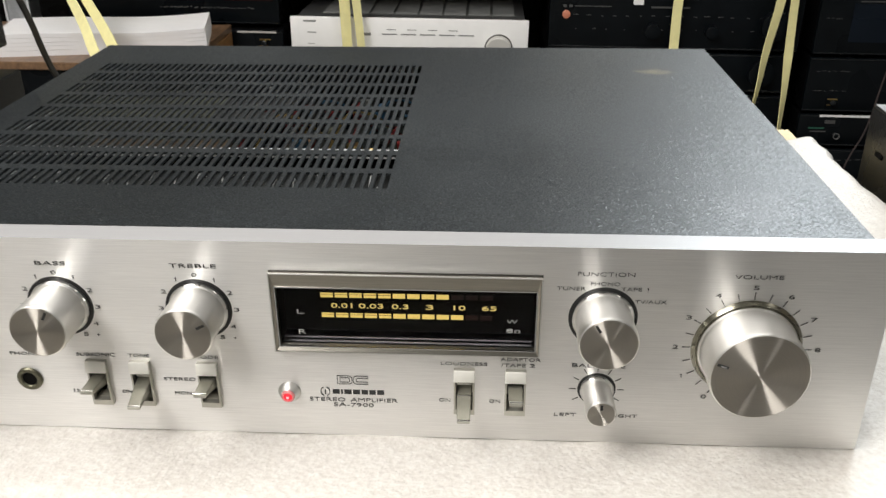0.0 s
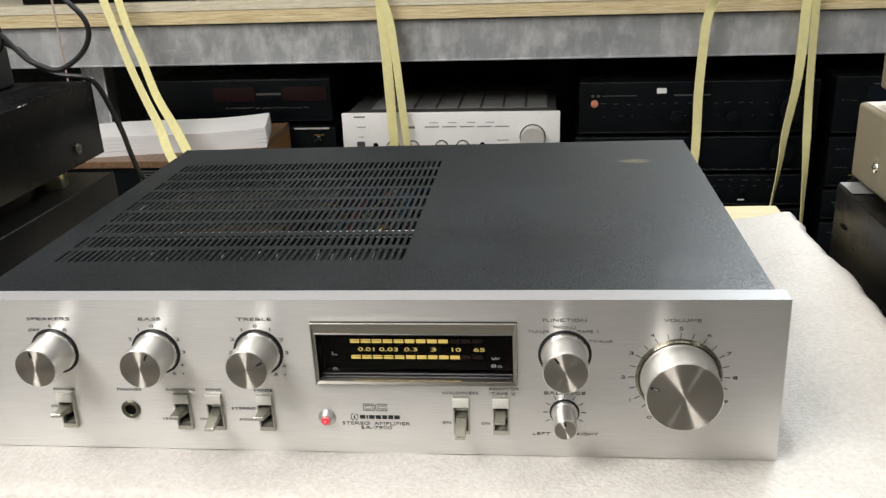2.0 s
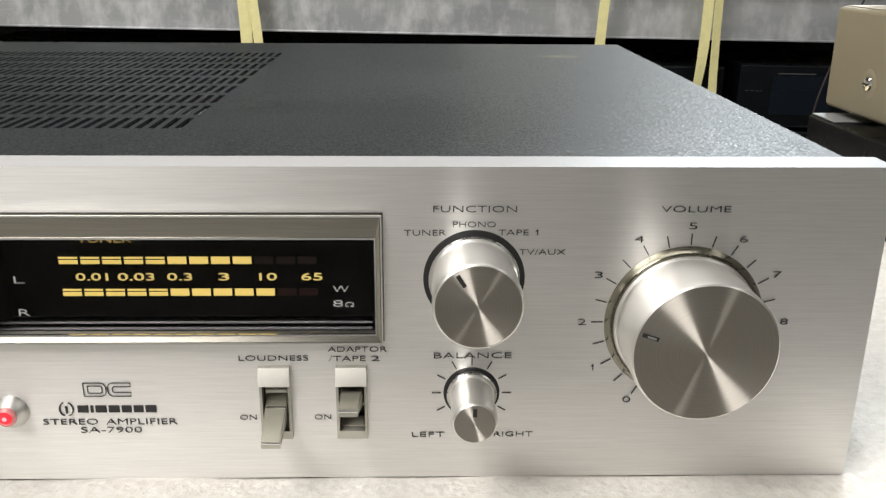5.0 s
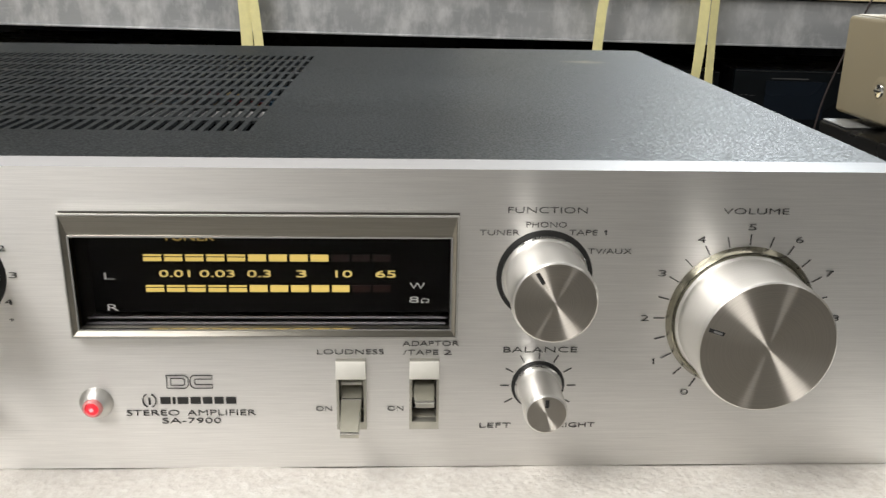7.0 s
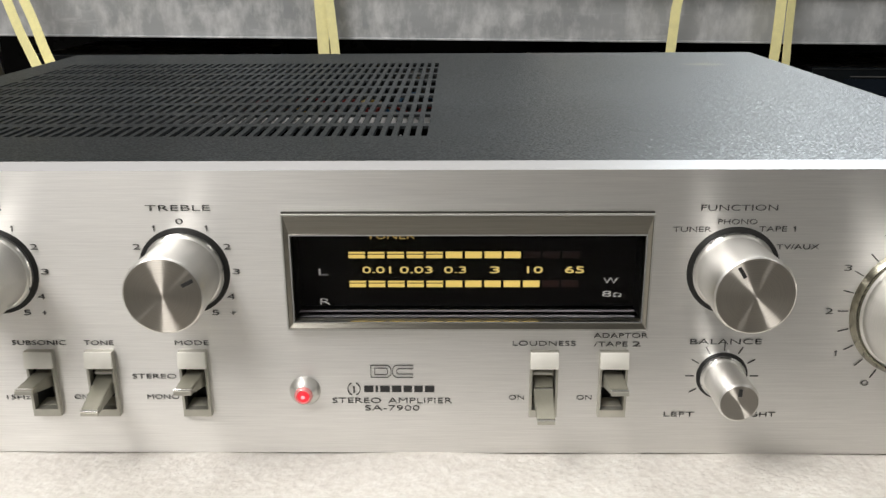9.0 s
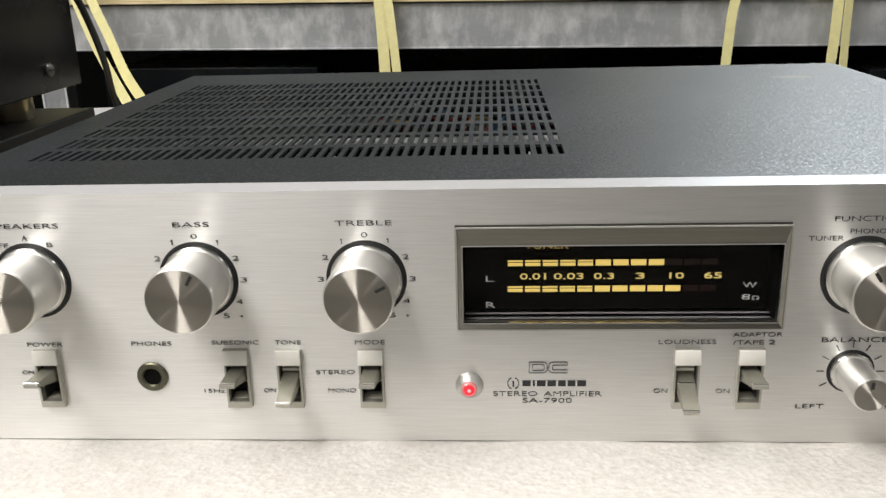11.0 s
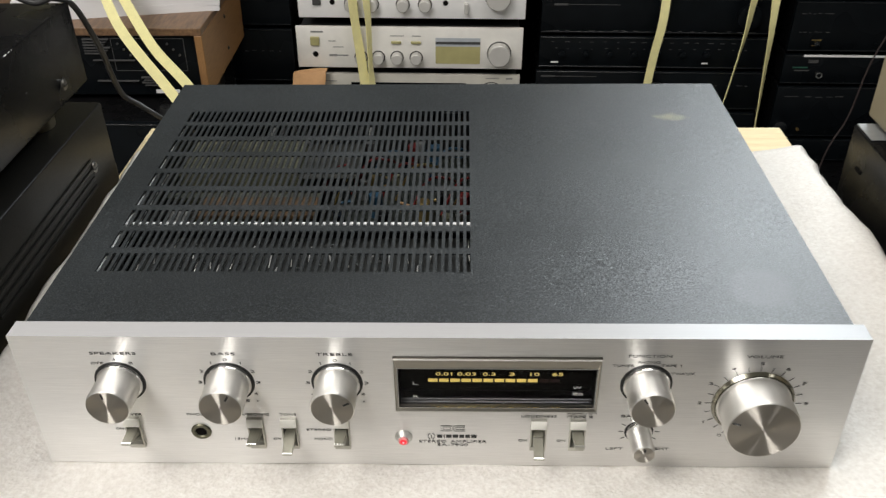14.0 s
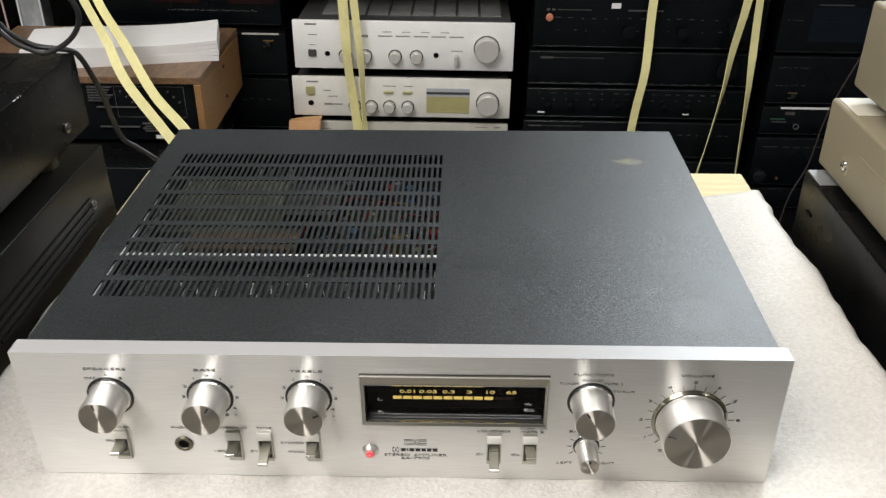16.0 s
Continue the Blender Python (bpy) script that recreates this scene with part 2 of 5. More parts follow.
BEZEL = brushed("bezel_metal", (0.37, 0.352, 0.31), 0.05, 0.18, "Z", 0.7)
CREAM_PLASTIC = plain("light_grey_plastic", (0.80, 0.79, 0.73), 0.42, 0.0, 0.05, 300)
BLACK = plain("black_plastic", (0.012, 0.012, 0.012), 0.45, 0.0, 0.3, 300)
# near-black that puts the shade of hollows, bores and holes into the colour
VOID = plain("interior_shade", (0.004, 0.0035, 0.003), 0.8, 0.0, 0.3, 80, 0.0, 0.1)
INK = plain("black_print", (0.022, 0.022, 0.022), 0.6, 0.0, 0.2, 500)
ENAMEL = wrinkle_black()
SMOOTH_BLACK = dusty("black_enamel", (0.0040, 0.0040, 0.0044), 0.28, 0.11)
SATIN_BLACK = dusty("satin_black_paint", (0.0062, 0.0060, 0.0052), 0.38, 0.13)
UNIT_BLACK = plain("black_front", (0.0034, 0.0046, 0.0058), 0.28, 0.0, 0.3, 30, 0.0, 0.12)
UNIT_EDGE = plain("black_gloss_edge", (0.007, 0.0085, 0.010), 0.22, 0.0, 0.3, 30)
TAN = plain("olive_beige_paint", (0.27, 0.235, 0.16), 0.42, 0.0, 0.05, 18)
BEIGE = plain("champagne_metal", (0.55, 0.53, 0.45), 0.42, 0.6, 0.05, 14)
FOAM = foam_white()
PINE = timber("pale_plywood", (0.64, 0.50, 0.27), (0.78, 0.65, 0.40), (3, 26, 40))
PINE_EDGE = timber("plywood_edge", (0.50, 0.37, 0.17), (0.84, 0.73, 0.47), (3, 30, 110))
PINE_PALE = timber("weathered_plywood", (0.60, 0.54, 0.40), (0.80, 0.74, 0.58), (5, 12, 45))
VENEER = timber("walnut_veneer", (0.21, 0.105, 0.038), (0.31, 0.165, 0.064), (70, 5, 70), 0.45)
VENEER_TOP = timber("worn_walnut_top", (0.085, 0.048, 0.026), (0.20, 0.115, 0.060), (26, 4, 26), 0.36)
ZINC = galvanised()
STRAP = plain("cream_webbing", (0.86, 0.80, 0.40), 0.7, 0.0, 0.08, 700, 0.0002)
CABLE = plain("black_rubber", (0.012, 0.012, 0.013), 0.45, 0.0, 0.2, 200)
SILVER = plain("silver_front", (0.90, 0.90, 0.89), 0.5, 0.1, 0.04, 40)
SILVER_DARK = plain("silver_grey_front", (0.58, 0.57, 0.54), 0.45, 0.3, 0.05, 40)
SILVER_WARM = plain("warm_silver_front", (0.80, 0.785, 0.735), 0.5, 0.1, 0.06, 60)
SILVER_TAUPE = plain("taupe_silver_front", (0.52, 0.505, 0.45), 0.45, 0.2, 0.08, 60)
# dark colour for the shadow drawn round each silver knob
KNOB_SHADE = plain("knob_shadow_ring", (0.07, 0.068, 0.062), 0.5, 0.0, 0.1, 100)
DIM_GOLD = plain("dim_gold", (0.22, 0.15, 0.06), 0.35, 0.8, 0.2, 200)
ZINC_SLIVER = plain("bright_zinc", (0.62, 0.63, 0.62), 0.45, 0.1, 0.15, 300)
SLATE = plain("dark_slate_cover", (0.055, 0.056, 0.056), 0.45, 0.0, 0.12, 30)
VENT_GREY = plain("vent_mesh_grey", (0.20, 0.205, 0.20), 0.5, 0.0, 0.15, 90)
FAINT = plain("faint_grey_print", (0.065, 0.065, 0.065), 0.5, 0.0, 0.1, 100)
PRINT_GREY = plain("grey_print", (0.22, 0.22, 0.215), 0.5, 0.0, 0.1, 100)
PALE_EDGE = plain("pale_edge", (0.75, 0.76, 0.78), 0.3, 0.0, 0.05, 90)
LEDGE = plain("pale_ledge", (0.22, 0.225, 0.24), 0.3, 0.0, 0.1, 60)
PAPER = plain("white_paper", (0.74, 0.735, 0.745), 0.7, 0.0, 0.03, 60)
CARD = plain("brown_cardboard", (0.52, 0.30, 0.14), 0.75, 0.0, 0.1, 90)
WHITE = plain("white_label", (0.8, 0.8, 0.8), 0.6, 0.0, 0.03, 90)
OLIVE = plain("olive_lacquer", (0.14, 0.14, 0.09), 0.5, 0.0, 0.6, 420)
BROWN = plain("brown_board", (0.13, 0.078, 0.036), 0.55, 0.0, 0.5, 380)
RED = plain("red_wire", (0.17, 0.016, 0.015), 0.45, 0.0, 0.1, 150)
GOLD = plain("gold_plate", (0.72, 0.52, 0.20), 0.3, 1.0, 0.08, 90)
OLIVE_LCD = plain("yellow_green_dial", (0.40, 0.37, 0.17), 0.35, 0.0, 0.1, 60)
GREY_LCD = plain("grey_dial", (0.42, 0.45, 0.48), 0.35, 0.0, 0.1, 60)
MAROON = plain("dark_maroon_window", (0.014, 0.006, 0.0065), 0.25, 0.0, 0.2, 20, 0.0, 0.2)
NAVY = plain("dark_blue_screen", (0.004, 0.007, 0.012), 0.25, 0.0, 0.2, 20, 0.0, 0.2)
COPPER = plain("salmon_button", (0.55, 0.20, 0.12), 0.5, 0.0, 0.1, 90)
PLASTER = plain("pale_plaster", (0.44, 0.43, 0.41), 0.85, 0.0, 0.06, 8, 0.001)
CEILING_WHITE = plain("ceiling_paint", (0.70, 0.70, 0.68), 0.85, 0.0, 0.04, 8)
CONCRETE = plain("grey_concrete", (0.22, 0.215, 0.205), 0.8, 0.0, 0.15, 12, 0.001)
AMBER = glow("lit_amber", (1.0, 0.74, 0.20), 0.9)
AMBER_TEXT = glow("lit_amber_figures", (1.0, 0.76, 0.24), 0.85)
PALE_TEXT = plain("pale_print", (0.62, 0.62, 0.60), 0.6, 0.0, 0.05, 400)
UNLIT = plain("unlit_segment", (0.030, 0.008, 0.005), 0.4, 0.0, 0.1, 300)
RED_LIGHT = glow("lit_red", (1.0, 0.03, 0.05), 0.85)
GLASS = clear_glass("smoked_glass", (0.72, 0.70, 0.70), ior=1.18)


# ---- mesh helpers ----
def finish(name, bm, mat, smooth=32):
    me = bpy.data.meshes.new(name)
    bmesh.ops.recalc_face_normals(bm, faces=bm.faces[:])
    bm.to_mesh(me)
    bm.free()
    if smooth:
        me.polygons.foreach_set("use_smooth", [True] * len(me.polygons))
        me.set_sharp_from_angle(angle=radians(smooth))
    me.materials.append(mat)
    return me


def part(name, bm, mat, parent=None, label="", at=None, smooth=32):
    """Links a bmesh as one mesh object under a thing or a part. at: the object's own origin in the parent's space."""
    me = bm if isinstance(bm, bpy.types.Mesh) else finish(name, bm, mat, smooth)
    ob = new(name, me)
    if parent is not None:
        ob.parent = parent
    if at:
        ob.location = at
    return tagged(ob, label)


def thing(name, m, label, category, group=""):
    ob = new(name)
    ob.empty_display_size = 0.02
    ob.matrix_world = m
    return tagged(ob, label, category, group)


def structure(name, bm, mat, label="", m=None):
    ob = new(name, finish(name, bm, mat))
    if m:
        ob.matrix_world = m
    return tagged(ob, label, "", "", "structure")


def box(x0, x1, y0, y1, z0, z1, bevel=0.0, seg=2, bm=None):
    """A box, its edges rounded."""
    own = bmesh.new()
    bmesh.ops.create_cube(own, size=1.0)
    for v in own.verts:
        v.co = Vector(((x0, x1)[v.co.x > 0], (y0, y1)[v.co.y > 0], (z0, z1)[v.co.z > 0]))
    if bevel:
        bmesh.ops.bevel(own, geom=own.edges[:], offset=bevel, segments=seg, profile=0.5, affect="EDGES")
    if bm is None:
        return own
    return join(bm, own)


def join(bm, other):
    me = bpy.data.meshes.new("scratch")
    other.to_mesh(me)
    other.free()
    bm.from_mesh(me)
    bpy.data.meshes.remove(me)
    return bm


def lathe(profile, seg=48, bm=None, c=(0, 0, 0), axis="y"):
    """Turns (radius, height) pairs round the y or z axis through c."""
    bm = bm or bmesh.new()
    rings = []
    for r, h in profile:
        ring = []
        for i in range(seg if r > 1e-6 else 1):
            a = 2 * math.pi * i / seg
            p = (r * math.cos(a), h, r * math.sin(a)) if axis == "y" else (r * math.cos(a), r * math.sin(a), h)
            ring.append(bm.verts.new(Vector(c) + Vector(p)))
        rings.append(ring)
    for a, b in zip(rings, rings[1:]):
        for i in range(seg):
            j = (i + 1) % seg
            if len(a) == 1 and len(b) == 1:
                break
            if len(a) == 1:
                bm.faces.new((a[0], b[j], b[i]))
            elif len(b) == 1:
                bm.faces.new((a[i], a[j], b[0]))
            else:
                bm.faces.new((a[i], a[j], b[j], b[i]))
    return bm


def glide(points, steps):
    """A smooth line through the points."""
    p = [Vector(q) for q in points]
    p = [2 * p[0] - p[1]] + p + [2 * p[-1] - p[-2]]
    out = []
    for a, b, c, d in zip(p, p[1:], p[2:], p[3:]):
        for k in range(steps):
            t = k / steps
            out.append(0.5 * (2 * b + (c - a) * t + (2 * a - 5 * b + 4 * c - d) * t * t + (3 * b - a - 3 * c + d) * t ** 3))
    return out + [p[-2]]


def sweep(points, section, steps=6, bm=None, up=(0, 0, 1)):
    """Draws a closed section (pairs across, over) along a smooth line."""
    bm = bm or bmesh.new()
    line = glide(points, steps)
    side, rings = None, []
    for i, q in enumerate(line):
        d = (line[min(i + 1, len(line) - 1)] - line[max(i - 1, 0)]).normalized()
        if side is None:
            side = d.cross(Vector(up)).normalized()
        side = (side - d * side.dot(d)).normalized()
        over = side.cross(d)
        rings.append([bm.verts.new(q + side * a + over * b) for a, b in section])
    k = len(section)
    for a, b in zip(rings, rings[1:]):
        for i in range(k):
            bm.faces.new((a[i], a[(i + 1) % k], b[(i + 1) % k], b[i]))
    bm.faces.new(rings[0][::-1])
    bm.faces.new(rings[-1])
    return bm


def round_section(r, k=8):
    return [(r * math.cos(2 * math.pi * i / k), r * math.sin(2 * math.pi * i / k)) for i in range(k)]


def pierced(u, v, thick, holes, place):
    """A plate over u x v with rectangular holes right through it; place(a, b, d) gives the point at depth d."""
    us = sorted({round(q, 6) for q in (*u, *[h[i] for h in holes for i in (0, 1)])})
    vs = sorted({round(q, 6) for q in (*v, *[h[i] for h in holes for i in (2, 3)])})
    iu, iv = {q: i for i, q in enumerate(us)}, {q: i for i, q in enumerate(vs)}
    solid = np.ones((len(us) - 1, len(vs) - 1), bool)
    for a, b, c, d in holes:
        solid[iu[round(a, 6)]:iu[round(b, 6)], iv[round(c, 6)]:iv[round(d, 6)]] = False
    bm, verts = bmesh.new(), {}

    def vert(i, j, k):
        if (i, j, k) not in verts:
            verts[i, j, k] = bm.verts.new(place(us[i], vs[j], k * thick))
        return verts[i, j, k]

    def filled(i, j):
        return 0 <= i < solid.shape[0] and 0 <= j < solid.shape[1] and solid[i, j]

    for i in range(solid.shape[0]):
        for j in range(solid.shape[1]):
            if not solid[i, j]:
                continue
            for k in (0, 1):
                bm.faces.new([vert(i, j, k), vert(i + 1, j, k), vert(i + 1, j + 1, k), vert(i, j + 1, k)])
            for (di, dj), (p, q) in {(-1, 0): ((i, j), (i, j + 1)), (1, 0): ((i + 1, j), (i + 1, j + 1)), (0, -1): ((i, j), (i + 1, j)), (0, 1): ((i, j + 1), (i + 1, j + 1))}.items():
                if not filled(i + di, j + dj):
                    bm.faces.new([vert(*p, 0), vert(*q, 0), vert(*q, 1), vert(*p, 1)])
    return bm


def words(text, x0, x1, zc, height, y=-0.00012, depth=0.0002, bold=0.0):
    """Lettering of the built-in font, fitted to a width and height, standing in the x-z plane and facing -y."""
    curve = bpy.data.curves.new("lettering", "FONT")
    curve.body, curve.extrude, curve.resolution_u, curve.offset = text, 0.02, 3, bold
    ob = bpy.data.objects.new("lettering", curve)
    me = bpy.data.meshes.new_from_object(ob)
    bpy.data.objects.remove(ob)
    bpy.data.curves.remove(curve)
    co = np.empty(len(me.vertices) * 3)
    me.vertices.foreach_get("co", co)
    co = co.reshape(-1, 3)
    lo, hi = co.min(0), co.max(0)
    size = np.maximum(hi - lo, 1e-6)
    x = x0 + (co[:, 0] - lo[0]) / size[0] * (x1 - x0)
    z = zc - height / 2 + (co[:, 1] - lo[1]) / size[1] * height
    yy = y - (co[:, 2] - lo[2]) / size[2] * depth
    me.vertices.foreach_set("co", np.stack([x, yy, z], 1).ravel())
    me.update()
    return me


def lettering(text, x0, x1, zc, height, mat, parent, y=-0.00012, bold=-0.016):
    if text == "1":
        xm = (x0 + x1) / 2 + 0.0001
        one = box(xm - 0.00013, xm + 0.00013, y - 0.0002, y, zc - height / 2, zc + height / 2)
        flag = box(-0.00055, 0.0, y - 0.0002, y, -0.00011, 0.00011)
        bmesh.ops.rotate(flag, verts=flag.verts[:], cent=(0, 0, 0), matrix=Matrix.Rotation(-0.6, 3, "Y"))
        bmesh.ops.translate(flag, verts=flag.verts[:], vec=(xm, 0, zc + height / 2 - 0.00014))
        return part("lettering", join(one, flag), mat, parent)
    me = words(text, x0, x1, zc, height, y, bold=bold)
    me.materials.append(mat)
    return part("lettering", me, mat, parent)


MM = 0.001


# ---- the amplifier ----
def amplifier():
    amp = thing("stereo_amplifier", pose(0, 0, 0), "silver brushed-aluminium stereo amplifier with dark vented cover on foam", "amplifier")

    # front panel with its window and switch openings
    switches = {"power": (-159.4, 1), "subsonic": (-94.6, 1), "tone": (-76.9, 0), "mode": (-49.5, 1), "loudness": (53.2, -1), "tape": (73.4, 1)}
    holes = [(-18.9 * MM, 80.6 * MM, 47.4 * MM, 74.0 * MM)] + [((x - 3.7) * MM, (x + 3.7) * MM, 17.6 * MM, 34.0 * MM) for x, _ in switches.values()]
    bm = pierced((-0.21, 0.21), (0.004, 0.0918), 0.0118, holes, lambda a, b, d: (a, d, b))
    edge = [e for e in bm.edges if len(e.link_faces) == 2 and e.calc_face_angle() > 1.0 and (all(abs(abs(v.co.x) - 0.21) < 1e-6 for v in e.verts) or all(min(abs(v.co.z - 0.0918), abs(v.co.z - 0.004)) < 1e-6 for v in e.verts))]
    bmesh.ops.bevel(bm, geom=edge, offset=0.0005, segments=2, profile=0.5, affect="EDGES")
    panel = part("front_panel", bm, ALU, amp, "brushed aluminium front panel with printed legends", smooth=25)
    # upward faces take the dimmed metal, so less light shows on the strip
    panel.data.materials.append(ALU_TOP_DIMMED)
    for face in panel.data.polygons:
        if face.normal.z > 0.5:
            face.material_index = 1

    # cover: a pierced top and two folded sides
    slots = []
    for r in range(9):
        y0 = 58.4 + r * 23.35
        for c in range(51):
            x0 = -187.3 + c * 4.06
            slots.append((x0 * MM, (x0 + 2.15) * MM, y0 * MM, (y0 + 17.6) * MM))
    rise = lambda y: 0.0896 + 0.0024 * (y - 0.0119) / 0.30
    W = 0.2066
    bm = pierced((-W, W), (0.0119, 0.3125), -0.0011, slots, lambda a, b, d: (a, b, rise(b) + d))
    top_edge = [e for e in bm.edges if len(e.link_faces) == 2 and e.calc_face_angle() > 1.0 and all(abs(v.co.z - rise(v.co.y)) < 1e-6 and abs(abs(v.co.x) - W) < 1e-6 for v in e.verts)]
    bmesh.ops.bevel(bm, geom=top_edge, offset=0.0009, segments=3, profile=0.5, affect="EDGES")
    for s in (-1, 1):
        box(*sorted((s * (W - 0.0011), s * W)), 0.0119, 0.3125, 0.010, 0.0882, bm=bm)
    part("cover", bm, ENAMEL, amp, "dark grey grained metal cover with rows of vent slots", smooth=25)

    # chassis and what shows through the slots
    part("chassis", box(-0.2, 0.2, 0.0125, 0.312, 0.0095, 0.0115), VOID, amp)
    bm = box(-0.205, 0.205, 0.3100, 0.3124, 0.0095, 0.0905)
    part("back_panel", bm, SMOOTH_BLACK, amp)
    part("rail", box(-0.196, 0.100, 0.1094, 0.1120, 0.0846, 0.0885), WHITE, amp, "bright steel rail under the vents")
    # added plate: keeps the view through the front slots dark
    part("blind_plate", box(-0.196, 0.100, 0.1112, 0.1120, 0.0500, 0.0845), VOID, amp, "added black plate under the rail, hiding the parts behind")
    for x, y1 in ((-0.1876, 0.240), (-0.1815, 0.176)):
        part("flange", box(x - 0.0005, x + 0.0005, 0.052, y1, 0.0858, 0.0882, 0.0001, 1), ZINC_SLIVER, amp, "thin bright steel flange")
    part("inner_shield", box(-0.176, 0.02, 0.050, 0.113, 0.0760, 0.0775), plain("shield_grey", (0.022, 0.024, 0.023), 0.5, 0.0, 0.6, 260), amp)
    rnd = random.Random(17)
    for k in range(34):
        x, bow = -0.172 + k * 0.0057 + 0.002 * rnd.random(), 0.003 * (rnd.random() - 0.5)
        y0, run = (0.058, 0.078)[k % 2] + 0.008 * rnd.random(), 0.010 + 0.014 * rnd.random()
        part("wire", sweep([(x, y0, 0.0778), (x + bow, y0 + 0.3 * run, 0.0818), (x + bow, y0 + 0.7 * run, 0.0826), (x, y0 + run, 0.0778)], round_section(0.00042, 6), 4), ZINC_SLIVER if k % 3 else ALU_SIDE, amp, "bare tinned wire link")
    part("transformer", box(-0.180, -0.0975, 0.188, 0.240, 0.012, 0.0810, 0.003), OLIVE, amp, "olive lacquered transformer block")
    part("shield_plate", box(-0.0970, -0.056, 0.182, 0.246, 0.0790, 0.0800, 0.0004, 1), plain("shield_lacquer", (0.055, 0.056, 0.050), 0.3, 0.0, 0.4, 300), amp, "grey lacquered shield plate")
    # white patch stands in for a reflection seen through the rear slots
    part("inner_glint", box(-0.001, 0.0125, 0.2900, 0.2915, 0.0775, 0.0850), WHITE, amp, "white patch painting a glint before the rear socket board")
    part("socket_board", box(-0.120, 0.130, 0.2915, 0.2930, 0.0200, 0.0860), SLATE, amp, "dark socket board")
    part("circuit_board", box(-0.160, -0.082, 0.146, 0.170, 0.0700, 0.0720), BROWN, amp, "brown circuit board")
    part("circuit_board", box(-0.184, -0.082, 0.171, 0.1775, 0.0690, 0.0710), plain("green_grey_board", (0.10, 0.11, 0.085), 0.5, 0, 0.5, 400), amp, "grey-green circuit board")
    part("circuit_board", box(-0.176, -0.162, 0.120, 0.160, 0.0690, 0.0710), VENT_GREY, amp, "grey circuit board")
    part("circuit_board", box(-0.080, 0.022, 0.135, 0.262, 0.0555, 0.0570), plain("dark_board", (0.018, 0.022, 0.018), 0.45, 0, 0.5, 400), amp, "dark green circuit board")
    part("heat_sink", box(-0.13, -0.05, 0.232, 0.246, 0.03, 0.0800), SLATE, amp)
    for k in range(10):
        part("fin", box(-0.128 + k * 0.008, -0.1265 + k * 0.008, 0.247, 0.262, 0.02, 0.0790), VENT_GREY if k % 3 == 0 else SLATE, amp)
    rnd = random.Random(5)
    inks = (SMOOTH_BLACK, OLIVE, NAVY, RED, VENT_GREY, GOLD, plain("blue_sleeve", (0.03, 0.09, 0.16), 0.4, 0.0, 0.1, 200))
    for k in range(18):
        x, y, r = -0.076 + 0.0053 * k, 0.140 + 0.115 * rnd.random(), 0.0028 + 0.0020 * rnd.random()
        top = 0.066 + 0.010 * rnd.random()
        part("capacitor", lathe([(0, 0.0572), (r, 0.0572), (r, top - 0.0005), (r * 0.9, top), (0, top)], 14, axis="z"), inks[k % 7], amp, at=(x, y, 0))
    for k in range(16):
        x, y = -0.074 + 0.090 * rnd.random(), 0.140 + 0.110 * rnd.random()
        body = part("resistor", lathe([(0, -0.004), (0.0011, -0.0036), (0.0009, 0.0), (0.0011, 0.0036), (0, 0.004)], 10), (CARD, VENT_GREY, inks[6], GOLD)[k % 4], amp, at=(x, y, 0.0640))
        body.rotation_euler = (0, 0, rnd.random() * 3)
    for k in range(9):
        x, y = -0.085 + 0.0105 * k, 0.165 + 0.05 * rnd.random()
        part("wire", sweep([(x, y, 0.06), (x + 0.012, y + 0.012, 0.079), (x + 0.026, y + 0.02, 0.076), (x + 0.034, y + 0.045, 0.058)], round_section(0.0009, 6), 5), (RED, GOLD, RED, inks[6])[k % 4], amp, "thin insulated wire")
    for x in (-0.16, 0.16):
        for y in (0.035, 0.28):
            part("foot", lathe([(0, 0.0), (0.014, 0.0), (0.015, 0.002), (0.015, 0.0095), (0, 0.0095)], 24, axis="z"), BLACK, amp, "black rubber foot", at=(x, y, 0))

    # rotary knobs
    def knob(x, z, r_base, r_face, reach, r_well, angle, name, mark):
        k = part(name, lathe([(r_base, 0.0), (r_base + 0.0002, -0.0016), (r_base - 0.0003, -0.0021), (r_base - 0.0007, -0.0023), (r_face + 0.0004, -reach + 0.0016), (r_face + 0.0001, -reach + 0.0003), (r_face - 0.0003, -reach)], 72), ALU_TURNED, amp, "turned aluminium knob", at=(x, 0, z))
        part("knob_face", lathe([(r_face - 0.0003, -reach), (0, -reach - 0.0001)], 72), ALU_SPUN, k, "spun aluminium face")
        part("skirt_ring", lathe([(r_base + 0.0001, -0.0021), (r_base + 0.00035, -0.0015), (r_base + 0.0002, -0.0008), (r_base - 0.0004, -0.0010)], 72), CHROME, k, "polished rim")
        if name == "volume_knob":
            part("well", lathe([(r_base + 0.0002, -0.0012), (r_base + 0.0010, -0.0019), (r_well - 0.0003, -0.0010), (r_well + 0.0002, -0.00005)], 72), plain("olive_chrome", (0.30, 0.285, 0.23), 0.2, 1.0, 0.05, 90), k, "olive-grey polished ring round the knob")
        else:
            part("well", lathe([(r_base - 0.001, -0.00018), (r_well, -0.00018), (r_well + 0.0002, -0.00005)], 72), BLACK, k, "black well round the knob")
        m = box(-0.0005, 0.0005, -0.00025, 0.0002, -mark / 2, mark / 2)
        p = part("pointer", m, INK, k, "black pointer notch")
        d = r_face - mark * 0.5 - 0.0012
        if name == "volume_knob":
            part("insert", box(-0.0003, 0.0003, -0.00045, -0.0002, -mark / 2 + 0.0007, mark / 2 - 0.0012), CHROME, p, "polished pointer insert")
        a = radians(angle)
        p.location = (d * math.sin(a), -reach, d * math.cos(a))
